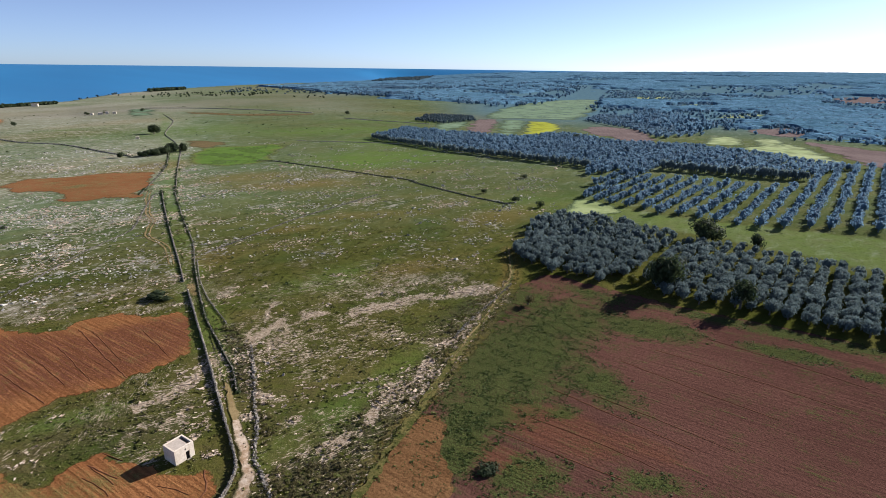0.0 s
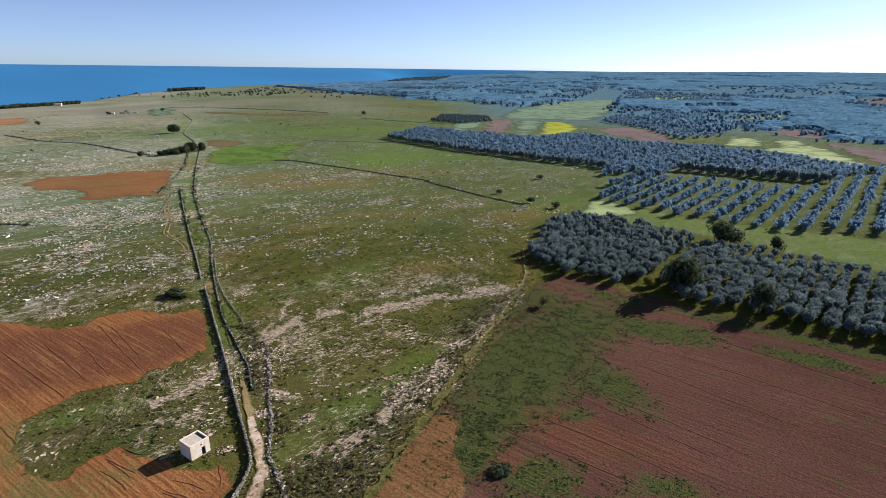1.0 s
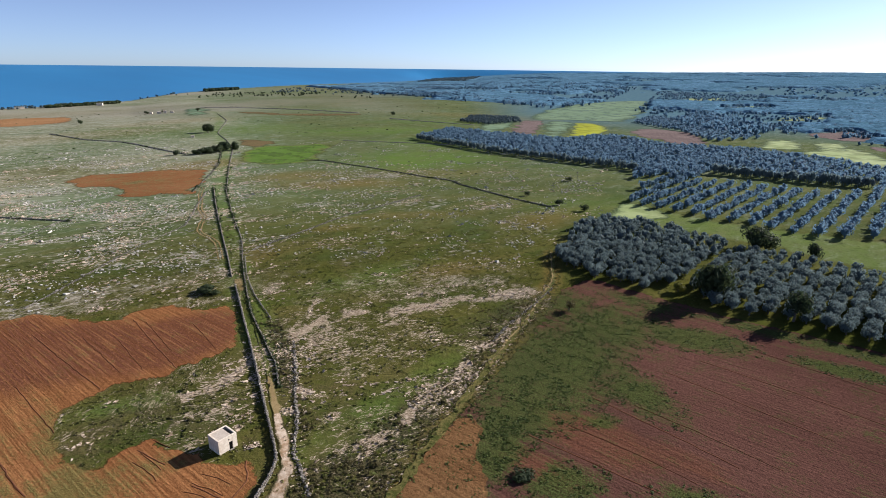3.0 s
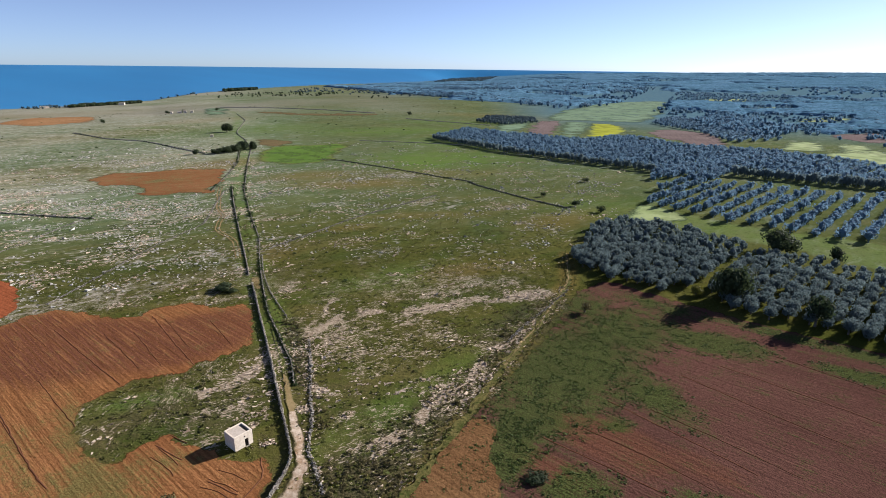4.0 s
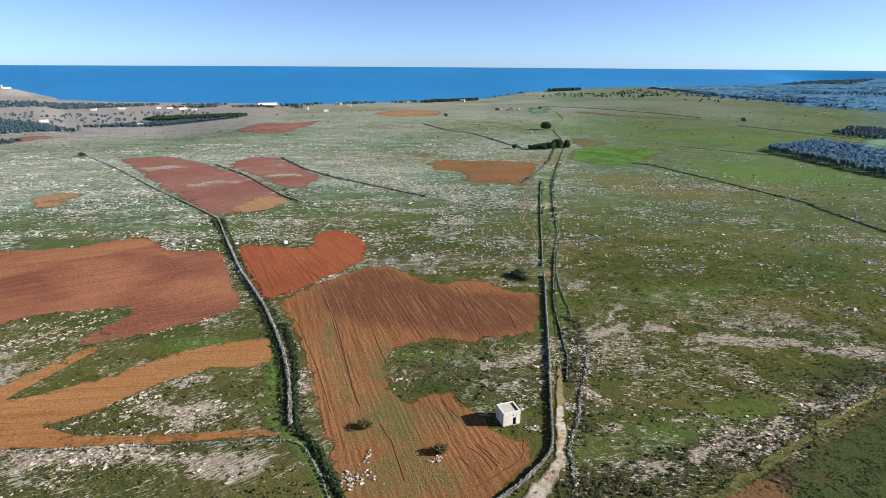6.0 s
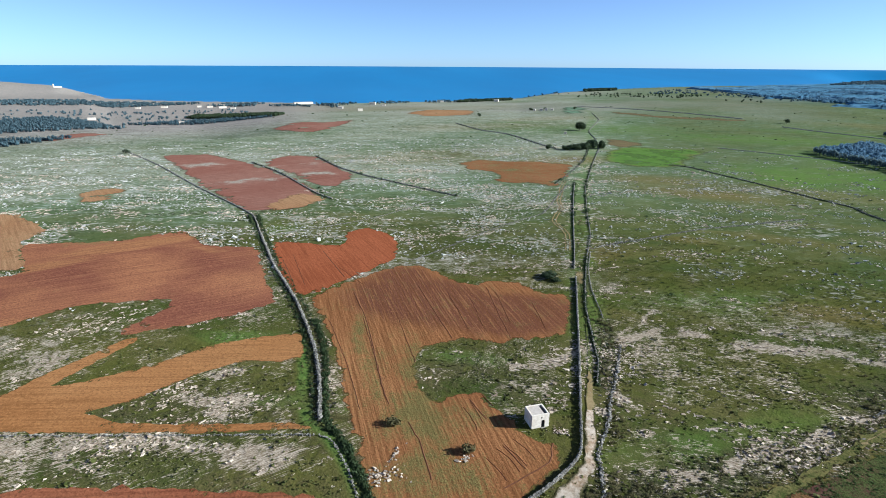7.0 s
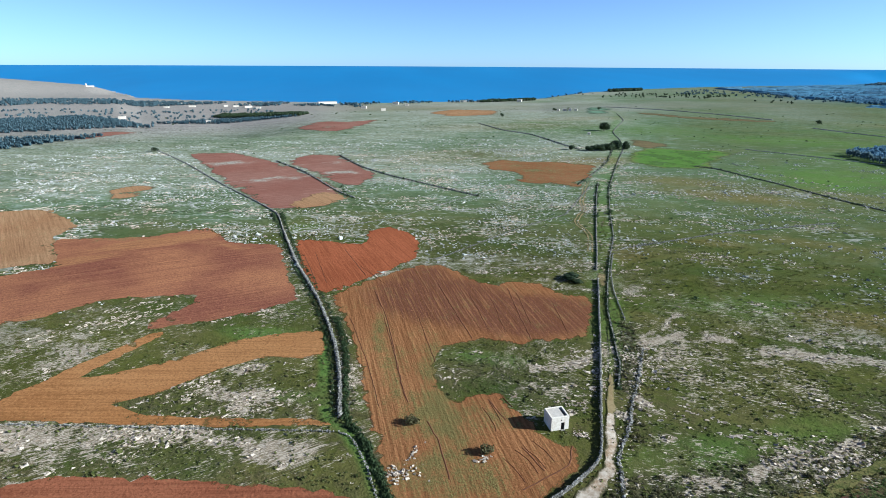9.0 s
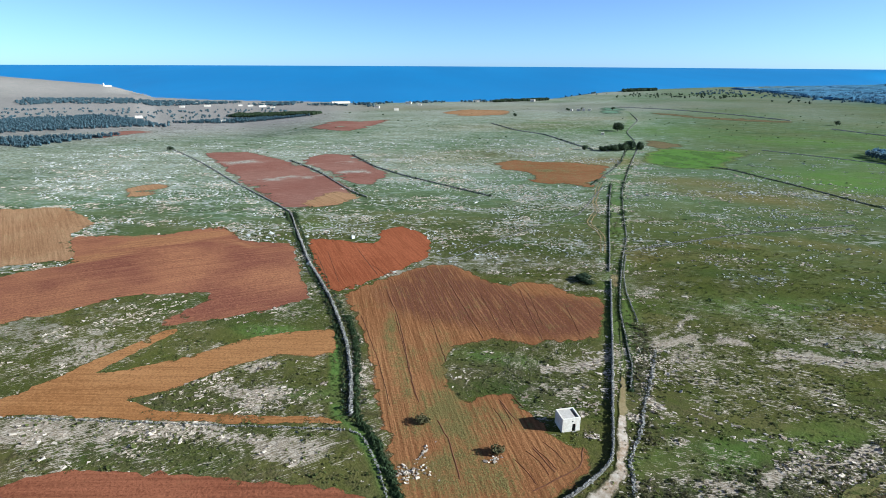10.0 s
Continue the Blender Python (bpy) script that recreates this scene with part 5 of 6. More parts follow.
def rut(line, wide=0.5, seed=1):
    p = curve_through(line, 1.6, False, 0.07, seed)
    g = np.gradient(p, axis=0)
    g /= np.linalg.norm(g, axis=1)[:, None]
    side = np.column_stack([-g[:, 1], g[:, 0]])
    rows = []
    for k, e in ((-0.5, 0.02), (-0.2, 0.085), (0.2, 0.08), (0.5, 0.02)):
        q = p + side * wide * k
        rows.append(np.column_stack([q, height(q[:, 0], q[:, 1]) + e + 0.0002 * np.hypot(q[:, 0], q[:, 1])]))
    v = np.stack(rows, 1).reshape(-1, 3)
    i, k = np.meshgrid(np.arange(len(p) - 1), np.arange(3), indexing="ij")
    f = np.stack([i * 4 + k, i * 4 + k + 1, i * 4 + k + 5, i * 4 + k + 4], -1).reshape(-1, 4)
    return thing("furrow_ridge", mesh("furrow_ridge", v, f, M["rut"]), "dark turned ridge between ploughed furrows", "furrow", "ridges on the ploughed field", "structure")


DEEP_RUTS = [
    [(-132.4, 106.3), (-113.7, 95.4), (-85.8, 75.7), (-78.3, 71)],
    [(-124.7, 127.5), (-104.2, 114.1), (-87.6, 103.8)],
    [(-102.7, 139.4), (-86.5, 124.3), (-75.1, 114.3)],
    [(-70.6, 69.5), (-63.2, 65.7), (-55.1, 59.9)],
    [(-66.1, 84.5), (-58.6, 81.1)],
    [(-50.6, 76.4), (-43.9, 73.8)],
    [(-43.9, 83.6), (-41.5, 78.3), (-43.9, 67.1)],
    [(-175.5, 126.1), (-146.1, 113.4)],
    [(58.1, 132.7), (76.1, 117.8), (90.6, 105.3)],
    [(46.9, 126.4), (60.2, 113.1), (73.5, 101.3)],
    [(26.6, 112.5), (41.1, 99.7), (50.6, 90.8)],
    [(10.7, 97.1), (24.3, 88.6), (33.5, 82.6)],
    [(-179, 109.4), (-153.1, 97.2)],
]
FINE_RUTS = [
    [(-51.5, 75), (-47.6, 74.1), (-44.2, 72.4)],
    [(-51.1, 77.1), (-47.2, 75.9), (-44.1, 74.6)],
    [(-50.4, 79.5), (-46.8, 78.6), (-44, 77.3)],
    [(-51.2, 71.2), (-47.3, 70.1), (-44.5, 68.9)],
    [(-65.4, 84), (-61, 81.5), (-58.3, 79.6)],
    [(-65.1, 81.3), (-60.8, 79), (-57.7, 76.8)],
    [(-65.3, 87.9), (-60.4, 86)],
    [(-115.5, 95.7), (-91, 79.6), (-80.8, 72.3)],
    [(-108.8, 126.6), (-87.4, 110.7)],
    [(-100.6, 128.2), (-82.9, 112.8)],
    [(-97.7, 137.9), (-80.9, 122.1)],
    [(-84, 138.6), (-70.5, 125.1)],
    [(-122.7, 88.6), (-98.7, 75.8), (-81.6, 65.4)],
    [(-108.2, 102.9), (-86.4, 88)],
    [(-155.3, 118.4), (-136.1, 113.2)],
    [(-181, 115.5), (-149.7, 99.2)],
    [(74.8, 139.5), (90.2, 125.3), (102.2, 113.8)],
    [(35.4, 110.3), (48.5, 99.8), (58.6, 91)],
    [(19.6, 101.2), (32.1, 93), (40.9, 85.8)],
]
for k, line in enumerate(DEEP_RUTS + FINE_RUTS):
    rut(line, 0.36 if k < 13 else 0.2, k)


# ---- the field hut ----
def box(name, lo, hi, material, bevel=0.03):
    bm = bmesh.new()
    bmesh.ops.create_cube(bm, size=1)
    for q in bm.verts:
        q.co = Vector([a + (b - a) * (c + 0.5) for a, b, c in zip(lo, hi, q.co)])
    if bevel:
        bmesh.ops.bevel(bm, geom=bm.edges[:], offset=bevel, segments=1, affect="EDGES")
    me = bpy.data.meshes.new(name)
    bm.to_mesh(me)
    bm.free()
    me.materials.append(material)
    return me


def hut():
    base = new("field_hut")
    tagged(base, "small white plastered stone hut with a flat walled roof", "hut")
    w, d, h, t = 1.98, 1.85, 3.15, 0.32
    base.matrix_world = pose(-50.05, 87.3, at_height(-50, 87.3), 0, 0, math.degrees(math.atan2(3.3, 2.15)))
    # front along local -y side, with doorway and a small hatch above it
    part("front_wall", box("front_wall", (-w, -d, -0.2), (0.25, -d + t, h), M["plaster"]), base)
    part("front_wall", box("front_wall", (1.0, -d, -0.2), (w, -d + t, h), M["plaster"]), base)
    part("lintel_wall", box("lintel_wall", (0.25, -d, 1.75), (1.0, -d + t, h), M["plaster"], 0), base)
    part("back_wall", box("back_wall", (-w, d - t, -0.2), (w, d, h), M["plaster"]), base)
    for s in (-1, 1):
        part("side_wall", box("side_wall", (min(s * w, s * (w - t)), -d + t, -0.2), (max(s * w, s * (w - t)), d - t, h), M["plaster"], 0), base)
    gap = w - t - 0.62
    part("roof", box("roof", (-w + t, -d + t, 2.7), (gap - 0.05, d - t, h - 0.10), M["roof"], 0.02), base, "pale flat roof with a sunken stair slot")
    # dark panel added to paint shade on the slot's inner wall
    part("slot_shade_panel", box("slot_shade_panel", (gap - 0.05, -d + t, 2.1), (gap, d - t, h - 0.10), M["dark"], 0), base, "added panel coloured dark as shade in the roof slot")
    part("slot_floor", box("slot_floor", (gap, -d + t, 1.9), (w - t, d - t, 2.1), M["dark"], 0), base, "floor of the roof slot, coloured dark as its shade")
    part("doorstep", box("doorstep", (0.15, -d - 0.35, -0.2), (1.1, -d - 0.003, 0.10), M["stone"], 0.03), base, "rough stone doorstep")
    part("door", box("door", (0.28, -d + t - 0.10, -0.1), (0.97, -d + t - 0.04, 1.74), M["dark"], 0), base, "wooden door deep in its opening, coloured with the opening's shade")
    part("hatch", box("hatch", (0.12, -d - 0.02, 2.25), (0.42, -d + 0.05, 2.52), M["dark"], 0.01), base, "small dark hatch above the door")
    return base


hut()


# ---- trees ----
def tube(path, radii, sides=7):
    path = [Vector(p) for p in path]
    rows = []
    for i, p in enumerate(path):
        ahead = (path[min(i + 1, len(path) - 1)] - path[max(i - 1, 0)]).normalized()
        side = ahead.orthogonal().normalized()
        other = ahead.cross(side)
        rows += [tuple(p + radii[i] * (math.cos(6.2832 * k / sides) * side + math.sin(6.2832 * k / sides) * other)) for k in range(sides)]
    faces = [(i * sides + k, i * sides + (k + 1) % sides, (i + 1) * sides + (k + 1) % sides, (i + 1) * sides + k) for i in range(len(path) - 1) for k in range(sides)]
    return np.array(rows), np.array(faces)


def limbs(seed, tall, thick, reach, forks=5):
    rnd = random.Random(seed)
    vs, fs, at = [], [], 0
    lean = (rnd.uniform(-0.2, 0.2), rnd.uniform(-0.2, 0.2))
    paths = [([(0, 0, -0.3), (0.1 * lean[0], 0.1 * lean[1], 0.25 * tall), (lean[0], lean[1], 0.5 * tall)], [thick * 1.35, thick, thick * 0.8])]
    for k in range(forks):
        a = 6.283 * (k + rnd.uniform(0, 0.6)) / forks
        r = reach * rnd.uniform(0.6, 0.9)
        paths.append(([(lean[0], lean[1], 0.45 * tall), (lean[0] + 0.5 * r * math.cos(a), lean[1] + 0.5 * r * math.sin(a), 0.68 * tall), (lean[0] + r * math.cos(a), lean[1] + r * math.sin(a), 0.85 * tall)], [thick * 0.6, thick * 0.35, thick * 0.12]))
    for path, radii in paths:
        v, f = tube(path, radii, 6)
        vs.append(v), fs.append(f + at)
        at += len(v)
    return np.vstack(vs), np.vstack(fs)


def crown(seed, wide, tall, low, count, leaf, lobes):
    v, f = sprigs(count, seed, 1.0, leaf, 0.8, lobes)
    top = v[:, 2].max()
    v = v * (wide / 2, wide / 2, 1)
    v[:, 2] = low + v[:, 2] / top * (tall - low)
    return v, f


def tree(name, seed, wide, tall, leaves, label, category="tree", count=900, leaf=0.10, lobes=9, low=0.22, thick=0.2):
    base = new(name)
    tagged(base, label, category)
    part("trunk", mesh("trunk", *limbs(seed, tall, thick, wide * 0.36), M["bark"], True), base)
    part("crown", mesh("crown", *crown(seed, wide, tall, tall * low, count, leaf, lobes), leaves), base)
    return base


def standing(x, y, turn=0.0, size=1.0, lift=0.0):
    return pose(x, y, at_height(x, y) + lift, 0, 0, turn) @ Matrix.Diagonal((size, size, size, 1))


def rows_in(outline, across, apart, turn, rng, jitter=0.5):
    """Places in planted rows that run along turn (degrees) within an outline."""
    c, s = math.cos(radians(turn)), math.sin(radians(turn))
    p = np.array(outline, float)
    mid = p.mean(0)
    reach = np.linalg.norm(p - mid, axis=1).max()
    u, v = np.meshgrid(np.arange(-reach, reach, apart), np.arange(-reach, reach, across))
    x, y = (mid[0] + u * c - v * s).ravel(), (mid[1] + u * s + v * c).ravel()
    x, y = x + rng.normal(0, jitter, x.shape), y + rng.normal(0, jitter, y.shape)
    keep = inside(x, y, p)
    return np.column_stack([x[keep], y[keep]])


GROVE_A = [(30, 214), (44, 256), (58.1, 271), (77.2, 262), (96, 244.7), (105, 231), (69.7, 189), (54.9, 180.5), (44.5, 187), (33, 195)]
GROVE_B = [(110.5, 231), (130.3, 211.5), (164.2, 190.2), (181.5, 174.4), (150, 140), (131.6, 124), (122.7, 136.7), (106.5, 147.8), (92.7, 160), (77.5, 164.3), (70, 182)]
grove_rng = np.random.default_rng(60)
masters = [tree("olive_tree", 70 + k, 4.3 + 0.35 * k, 4.0 + 0.3 * k, M["olive"], "grey-green olive tree in a dense grove") for k in range(4)]
places = np.vstack([rows_in(GROVE_A, 4.5, 4.4, 52, grove_rng, 0.6), rows_in(GROVE_B, 5.0, 4.4, 52, grove_rng, 0.4)])
order = np.argsort(np.hypot(places[:, 0], places[:, 1]))
rest, places = places[order[300:]], places[order[:300]]
for k, (x, y) in enumerate(places):
    m = standing(x, y, grove_rng.uniform(0, 360), grove_rng.uniform(0.85, 1.15))
    ob = masters[k % 4]
    if k < 4:
        ob.matrix_world = m
    else:
        ob = copy_thing(ob, m)
    tagged(ob, group="olive trees of the near grove")


def clumps(seed, leaves, low, leaf):
    """A far crown: a dark ragged heart under many leaf sprays, within a unit cube that rests on z = 0."""
    r = np.random.default_rng(seed)
    core, cf = solid(1)
    core = core * r.uniform(0.7, 1.15, (len(core), 1)) * (0.27, 0.27, 0.27) + (0, 0, 0.5)
    v, f = sprigs(leaves, seed, 1.0, leaf, 0.85, 4)
    v = (v - (0, 0, 0.5)) * (0.5, 0.5, 0.55) + (0, 0, 0.5)
    v, f = np.vstack([core, v]), np.vstack([cf, np.vstack([f[:, [0, 1, 2]], f[:, [0, 2, 3]]]) + len(core)])
    v[:, 2] = low + (v[:, 2] - v[:, 2].min()) / np.ptp(v[:, 2]) * (1 - low)
    return v, f


def grove(name, places, wide, tall, leaves, label, count, leaf, rng, trunk=True):
    vs, fs, at = [], [], 0
    forms = [clumps(200 + k, count, 0.15 if trunk else -0.1, leaf) for k in range(5)]
    for k, (cv, cf) in enumerate(forms):
        xy = places[k::5]
        if not len(xy):
            continue
        size = rng.uniform(0.8, 1.2, len(xy))
        v, f = scatter(cv, cf, grounded(xy), np.column_stack([size * wide, size * wide, size * tall]), rng, 0.04)
        vs.append(v), fs.append(f + at)
        at += len(v)
    if trunk:
        tv, tf = tube([(0, 0, -0.05), (0.02, 0.01, 0.45)], [0.05, 0.035], 5)
        tf = np.vstack([tf[:, [0, 1, 2]], tf[:, [0, 2, 3]]])
        v, f = scatter(tv, tf, grounded(places), np.tile([wide, wide, tall], (len(places), 1)), rng, 0.05)
        vs.append(v), fs.append(f + at)
    return thing(name, mesh(name, np.vstack(vs), np.vstack(fs), leaves), label, "trees", kind="stuff")


GROVE_ROWS = [(76, 314), (122, 392), (148, 376), (182, 362), (210, 347), (237, 355), (286, 425), (333, 438), (370, 439), (216, 245), (199, 251), (173, 254), (156, 253), (134, 263), (112, 277), (91, 301)]
GROVE_STRIP = [(-77, 580), (-48, 667), (27, 629), (81, 597), (141, 650), (174, 566), (242, 551), (288, 488), (319, 423), (261, 390), (250, 380), (199, 404), (166, 419), (136, 380), (123, 399), (94, 371), (111, 415), (95, 433), (53, 460), (6, 499), (-48, 548)]
if len(rest):
    grove("olive_grove", rest, 4.9, 4.5, M["olive"], "farther olive trees of the dense near grove", 200, 0.16, grove_rng)
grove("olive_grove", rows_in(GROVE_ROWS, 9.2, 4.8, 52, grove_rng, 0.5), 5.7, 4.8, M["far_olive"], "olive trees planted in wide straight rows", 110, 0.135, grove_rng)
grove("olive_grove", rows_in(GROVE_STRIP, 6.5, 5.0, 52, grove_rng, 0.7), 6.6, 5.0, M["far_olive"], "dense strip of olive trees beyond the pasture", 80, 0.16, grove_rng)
# tree row in darker leaf colour, added to paint the strip's shaded edge
windbreak = curve_through([(-73, 571), (-48, 544), (6, 495), (53, 457), (95, 430), (110, 412)], 2.4, False, 0.5, 5)
grove("windbreak", windbreak, 5.0, 6.0, M["olive"], "row of darker trees added as the strip's shaded edge", 50, 0.22, grove_rng)
windbreak = curve_through([(165, 414), (180, 407), (198, 401), (230, 386), (251, 376)], 1.8, False, 0.4, 6)
grove("windbreak", windbreak, 5.0, 7.0, M["olive"], "dark dense windbreak above a grass strip", 50, 0.22, grove_rng)
grove("olive_grove", rows_in([(-41, 774), (-24, 880), (43, 889), (44, 820), (2, 752)], 7, 7, 40, grove_rng, 0.8), 7, 5, M["valley"], "far small olive grove", 24, 0.30, grove_rng)
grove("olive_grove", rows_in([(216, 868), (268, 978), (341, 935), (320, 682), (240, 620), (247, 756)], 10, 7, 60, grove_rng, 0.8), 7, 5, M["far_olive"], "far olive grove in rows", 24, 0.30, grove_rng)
for outline in ([(-822, 60), (-745, 208), (-720, 150), (-685, 90)], [(-830, 290), (-1105, 271), (-1105, 100), (-870, 90)], [(-921, 432), (-800, 500), (-830, 380), (-900, 300)]):
    grove("olive_grove", rows_in(outline, 12, 4.5, 20, grove_rng, 0.6), 5.5, 4.2, M["valley"], "orchard rows in the valley, tinted blue for haze", 24, 0.30, grove_rng, False)

tree("pine_tree", 90, 17, 10, M["pine"], "broad dark umbrella pine above the grove", count=2200, leaf=0.07, lobes=16, low=0.1, thick=0.4).matrix_world = standing(115, 232)
tree("pine_tree", 91, 7, 8.0, M["pine"], "dark round pine above the grove", low=0.1, count=900, leaf=0.10, lobes=10, thick=0.3).matrix_world = standing(132, 219)
tree("carob_tree", 92, 14, 13, M["pine"], "tall dark carob tree at the grove's edge", low=0.05, count=1800, leaf=0.09, lobes=12, thick=0.35).matrix_world = standing(77, 177)
tree("carob_tree", 93, 9, 10.5, M["pine"], "dark carob tree at the grove's corner", count=1000, leaf=0.09, lobes=12, thick=0.35).matrix_world = standing(95, 160.5)
tree("fig_tree", 94, 5.5, 4.0, M["yellow_bush"], "yellowing fig tree at the grove's edge", count=600, leaf=0.12, low=0.1).matrix_world = standing(67, 181)
tree("almond_tree", 95, 5.0, 3.6, M["shrub"], "thin bare-twigged almond tree in the field", count=420, leaf=0.10, low=0.2).matrix_world = standing(27.5, 161)
tree("carob_tree", 96, 15, 10, M["pine"], "lone dark carob tree beside the lane", count=1500, leaf=0.09, lobes=12, low=0.08, thick=0.5).matrix_world = standing(-309, 591)
for k, (x, y, w, h) in enumerate([(-230, 466, 13, 8), (-233, 457, 14, 6.5), (-236, 448, 13, 6), (-240, 440, 11, 5), (-236, 474, 11, 7.5), (-256, 432, 7, 4.5), (-224, 472, 9, 8)]):
    tree("hedge_tree", 100 + k, w, h, M["pine"], "dark evergreen tree in a hedge by the lane", count=1200, leaf=0.10, lobes=9, low=0.0).matrix_world = standing(x, y)
for k, (x, y, w, h) in enumerate([(-149, 857, 10, 7), (-532, 689, 9, 6), (-502, 170, 7, 3.5), (54, 370, 6, 3), (24, 322, 5, 3), (40, 300, 7, 3.5), (52, 288, 6, 4), (140, 590, 9, 7), (-540, 895, 8, 5), (-560, 880, 7, 4), (-575, 900, 9, 4), (-500, 930, 9, 5)]):
    tree("lone_tree", 110 + k, w, h, M["pine"], "lone dark evergreen in open pasture", count=420, leaf=0.11, lobes=7, low=0.05).matrix_world = standing(x, y)


def bush(name, x, y, wide, tall, leaves, label, seed, count=500):
    v, f = crown(seed, wide, tall, 0.0, count, 0.12, 8)
    ob = thing(name, mesh(name, v, f, leaves), label, "bush")
    ob.matrix_world = standing(x, y)


bush("bramble_bush", 8.8, 84.3, 4.8, 1.1, M["pine"], "round dark bramble bush in a ploughed field", 120, 900)
bush("bramble_bush", -92.3, 161.9, 7.5, 2.2, M["pine"], "dark brambles over a stone heap", 121, 900)
bush("bramble_bush", -88, 160.7, 4.5, 1.4, M["pine"], "dark bramble thicket beside a larger one", 124)
bush("bramble_bush", -72, 66.8, 4.2, 1.6, M["shrub"], "olive-brown bush in a ploughed field", 122)
bush("bramble_bush", -55, 70.3, 3.4, 1.8, M["shrub"], "green bush beside white rock in a field", 123)


# ---- distance ----
def wood(outline, count, wide, tall, label, seed, leaves=None, clump=0.02):
    r = np.random.default_rng(seed)
    p = np.array(outline, float)
    xy = r.uniform(p.min(0), p.max(0), (count * 3, 2))
    xy = xy[inside(xy[:, 0], xy[:, 1], p)][:count]
    if clump:
        keep = np.array([noise.noise((x * clump, y * clump, seed)) for x, y in xy]) > -0.16
        xy = xy[keep]
    return grove("woodland", xy, wide, tall, leaves or M["far_wood"], label, 12, 0.36, r, False)


def polar(*pts):
    return [(-math.sin(radians(a)) * r, math.cos(radians(a)) * r) for a, r in pts]


def canopy():
    """Closed tree tops of the far country, broken by clearings and fields."""
    az, r = np.arange(-47, 22, 0.14), np.geomspace(740, 4930, 420)
    aa, rr = np.meshgrid(np.radians(az), r, indexing="ij")
    x, y = -np.sin(aa) * rr, np.cos(aa) * rr
    deg = np.degrees(aa)
    inner = np.interp(deg, [-46, -38, -32, -25, -18, -14, -10, -6, 2, 8, 11, 13, 19, 22], [800, 770, 780, 930, 1030, 1180, 1350, 1220, 1280, 1320, 1400, 2000, 2650, 2850])
    outer = np.minimum(np.interp(deg, COAST_AZ, COAST_R) - 250, 4925)
    cover = 0.16 + mottle(x, y, 260, 41) + 0.35 * mottle(x, y, 60, 42, 3) + 0.5 * ease(1800, 3200, rr)
    for edge in FAR_EDGES:
        cover = np.where(inside(x, y, edge), -1, cover)
    cover = np.minimum(cover, np.minimum((rr - inner) / 120, (outer - rr) / 200))
    top = 3.2 + 1.3 * mottle(x, y, 18, 43, 3) + 1.0 * mottle(x, y, 120, 44, 2) + 0.0012 * rr
    z = height(x, y) - 2 + (2 + top) * ease(0.0, 0.42, cover)
    n, m = x.shape
    i, j = np.meshgrid(np.arange(n - 1), np.arange(m - 1), indexing="ij")
    shown = (cover[:-1, :-1] > -0.3) | (cover[1:, 1:] > -0.3)
    f = np.stack([i * m + j, i * m + j + 1, (i + 1) * m + j + 1, (i + 1) * m + j], -1)[shown]
    used, f = np.unique(f, return_inverse=True)
    v = np.column_stack([x.ravel(), y.ravel(), z.ravel()])[used]
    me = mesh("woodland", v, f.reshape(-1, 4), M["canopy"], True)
    if sum(q.normal.z for q in me.polygons) < 0:
        me.flip_normals()
    thing("woodland", me, "tree tops of far woods and groves, tinted blue for haze", "trees", kind="stuff")


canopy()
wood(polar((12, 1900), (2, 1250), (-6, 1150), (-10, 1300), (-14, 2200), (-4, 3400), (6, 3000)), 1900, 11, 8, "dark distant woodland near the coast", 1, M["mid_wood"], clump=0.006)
wood(polar((-14, 1150), (-18, 1000), (-25, 900), (-32, 760), (-38, 760), (-44, 800), (-44, 1500), (-30, 1900), (-16, 2000)), 3200, 8, 5.5, "inland woodland and groves, leaves tinted blue for haze", 2, M["mid_wood"], clump=0.02)
wood(polar((8, 3200), (-6, 2600), (-20, 2000), (-44, 1500), (-44, 4600), (-20, 4700), (0, 4700)), 3000, 16, 6.5, "taller haze-tinted trees in wooded country rising to the skyline", 3, clump=0.003)
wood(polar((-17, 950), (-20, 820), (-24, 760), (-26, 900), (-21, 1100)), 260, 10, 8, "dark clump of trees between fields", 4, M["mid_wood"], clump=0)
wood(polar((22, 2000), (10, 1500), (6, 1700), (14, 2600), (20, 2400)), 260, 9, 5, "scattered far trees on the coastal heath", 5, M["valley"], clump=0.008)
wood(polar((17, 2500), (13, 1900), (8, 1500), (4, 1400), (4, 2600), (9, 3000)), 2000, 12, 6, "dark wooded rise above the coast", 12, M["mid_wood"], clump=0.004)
wood(polar((7.5, 3300), (2.5, 3400), (1, 4600), (5.5, 4200)), 420, 34, 13, "dark tree line where land meets sea", 13, M["valley"], clump=0)
wood(polar((40, 1440), (34.5, 1560), (34.5, 1600), (40, 1480)), 260, 9, 6, "dark belt of pines on the coast", 6, M["pine"], clump=0)
wood(polar((27.5, 2120), (24.5, 2280), (24.5, 2330), (27.5, 2180)), 130, 14, 10, "dark pine belt above the shore", 7, M["pine"], clump=0)
wood(polar((82, 1500), (70, 1450), (60, 1380), (52, 1250), (52, 1330), (60, 1480), (70, 1600), (82, 1750)), 1500, 8, 5, "dark trees and gardens along the shore", 8, M["valley"], clump=0.008)
wood(polar((54, 1330), (47, 1390), (41, 1440), (36, 1540), (30, 1980), (30, 2040), (36, 1600), (47, 1440), (54, 1390)), 420, 8, 5, "thin line of dark trees along the shore", 14, M["valley"], clump=0.01)
wood(polar((30, 1700), (18, 1600), (12, 1300), (12, 1500), (20, 2100), (30, 1950)), 150, 7, 4.5, "scattered dark trees on the coastal heath", 15, M["pine"], clump=0.006)
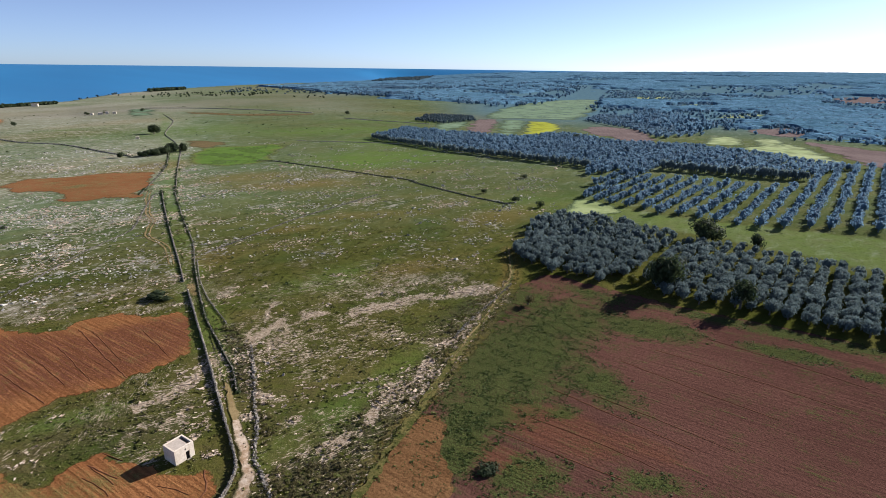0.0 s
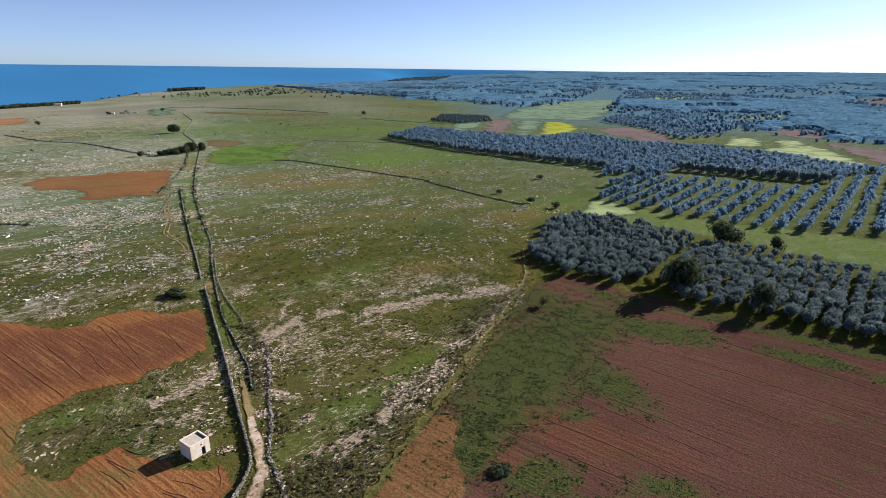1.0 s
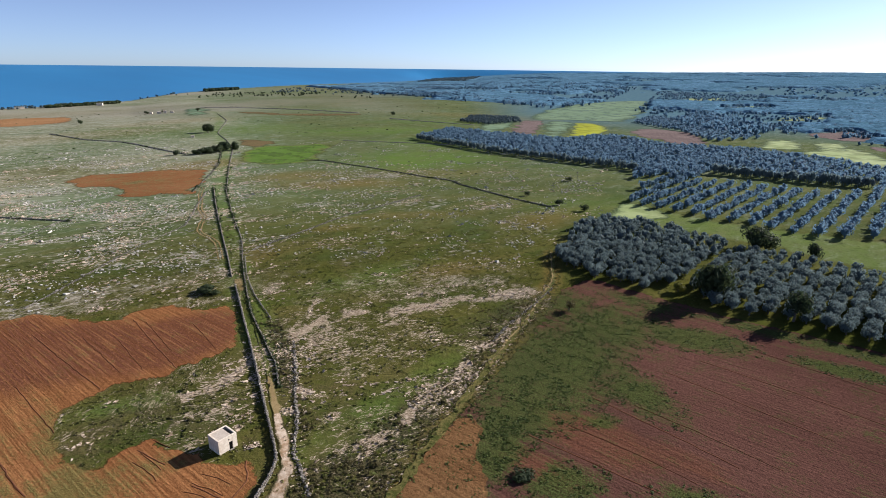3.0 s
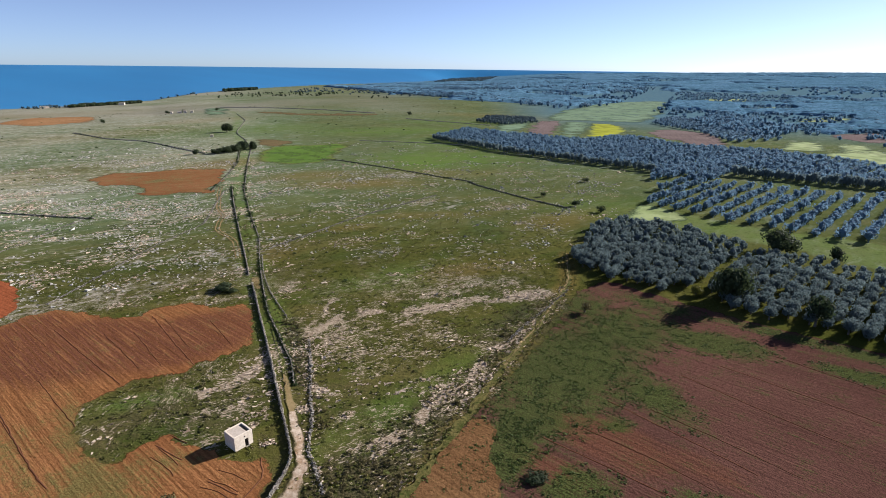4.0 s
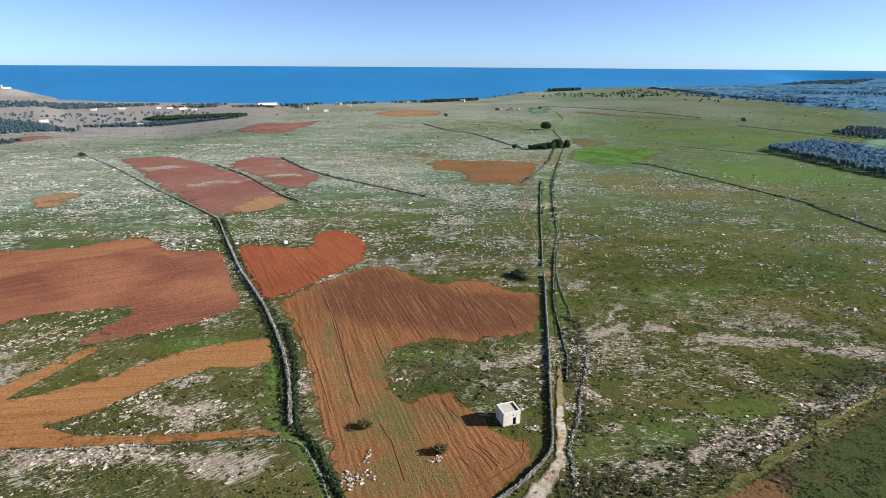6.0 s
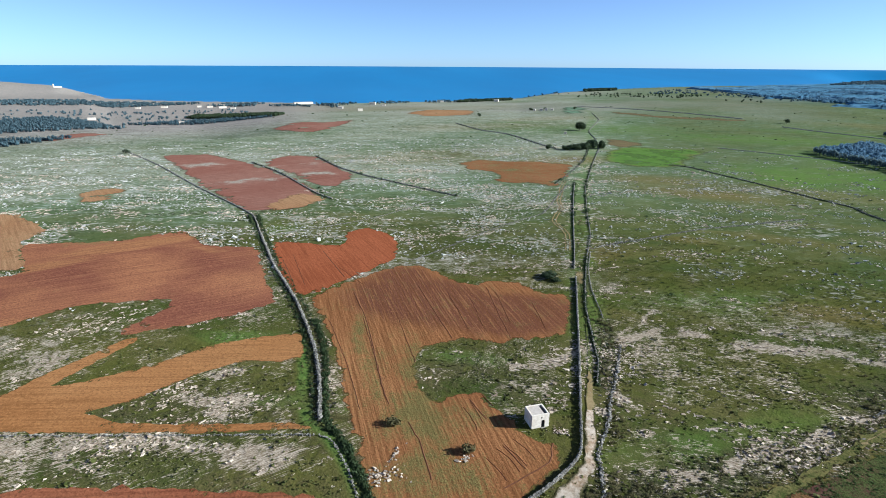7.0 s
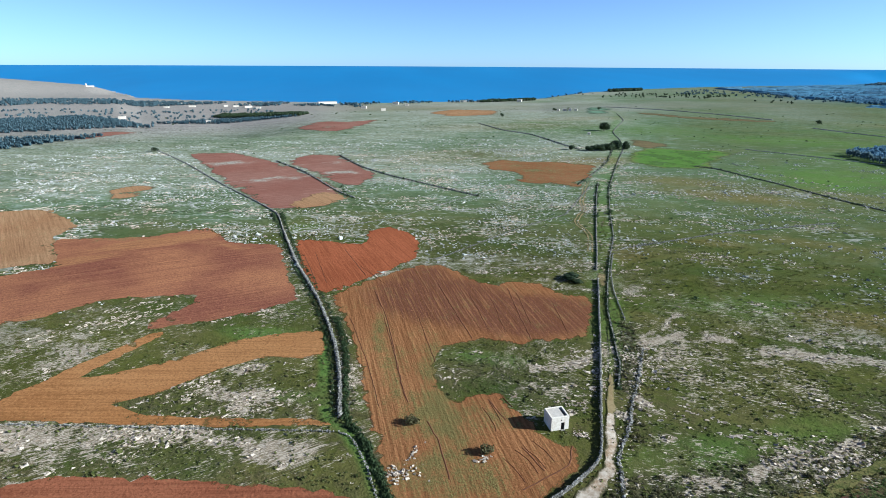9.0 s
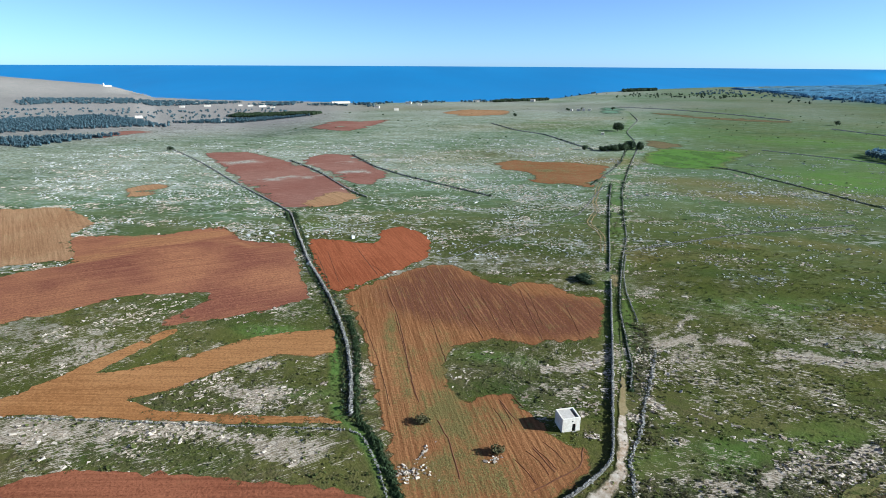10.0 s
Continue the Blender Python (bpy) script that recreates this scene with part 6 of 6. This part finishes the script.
wood(polar((66, 1080), (58, 960), (57, 1010), (65, 1160)), 700, 8, 5, "dark wood in the valley", 9, M["pine"], clump=0)
wood(polar((86, 1150), (70, 1000), (60, 1150), (62, 1300), (84, 1400)), 260, 6, 4, "scattered trees in the valley", 10, M["valley"], clump=0.01)


def house(x, y, w, d, h, turn, label, roof="roof"):
    base = new("farmhouse")
    tagged(base, label, "house")
    base.matrix_world = pose(x, y, at_height(x, y), 0, 0, turn)
    part("wall", box("wall", (-w / 2, -d / 2, -0.5), (w / 2, d / 2, h), M["plaster"], 0.1), base)
    part("roof", box("roof", (-w / 2 - 0.3, -d / 2 - 0.3, h + 0.004), (w / 2 + 0.3, d / 2 + 0.3, h + 0.4), M[roof], 0.1), base)
    for k in range(max(1, int(w / 4))):
        part("window", box("window", (-w / 2 + 1.2 + 4 * k, -d / 2 - 0.05, 1.0), (-w / 2 + 2.3 + 4 * k, -d / 2 + 0.1, 2.3), M["dark"], 0), base)


HOUSES = [(-1315, 484, 14, 8, 4), (-1304, 536, 18, 9, 4), (-1269, 599, 12, 8, 4), (-1262, 652, 20, 9, 4), (-1154, 800, 60, 16, 5), (-1022, 904, 18, 10, 6), (-971, 894, 12, 8, 4), (-969, 1089, 22, 9, 4), (-930, 1150, 26, 9, 4), (-880, 1210, 16, 9, 6), (-522, 888, 7, 5, 3), (-532, 884, 6, 5, 4.5), (-540, 881, 8, 5, 3.2), (-551, 876, 5, 5, 3), (-1010, 300, 14, 8, 4), (-870, 380, 10, 7, 4), (-302, 545, 4, 3, 2.2), (-1211, 624, 22, 9, 4), (-1164, 624, 14, 8, 4), (-1245, 612, 16, 8, 4), (-843, 714, 12, 8, 5), (-1398, 550, 14, 9, 4), (-948, 749, 14, 9, 5)]
for k, (x, y, w, d, h) in enumerate(HOUSES):
    house(x, y, 0.75 * w, 0.8 * d, 0.85 * h, math.degrees(math.atan2(y, x)) + 90 + (k * 37) % 30 - 15, "far white flat-roofed farmhouse" if k % 3 else "far pale low farm building")


def watch_tower():
    base = new("watch_tower")
    x, y = polar((75.7, 2170))[0]
    base.matrix_world = pose(x, y, at_height(x, y), 0, 0, 75)
    tagged(base, "distant white coastal watch tower with a low wing", "tower")
    v, f = tube([(0, 0, -1), (0, 0, 4.5), (0, 0, 9.5)], [2.6, 2.2, 2.0], 14)
    part("tower_shaft", mesh("tower_shaft", v, f, M["plaster"]), base)
    part("tower_top", box("tower_top", (-2.3, -2.3, 9.2), (2.3, 2.3, 10.2), M["plaster"], 0.3), base)
    part("wing", box("wing", (2, -3, -1), (22, 3, 3.4), M["plaster"], 0.2), base)


watch_tower()
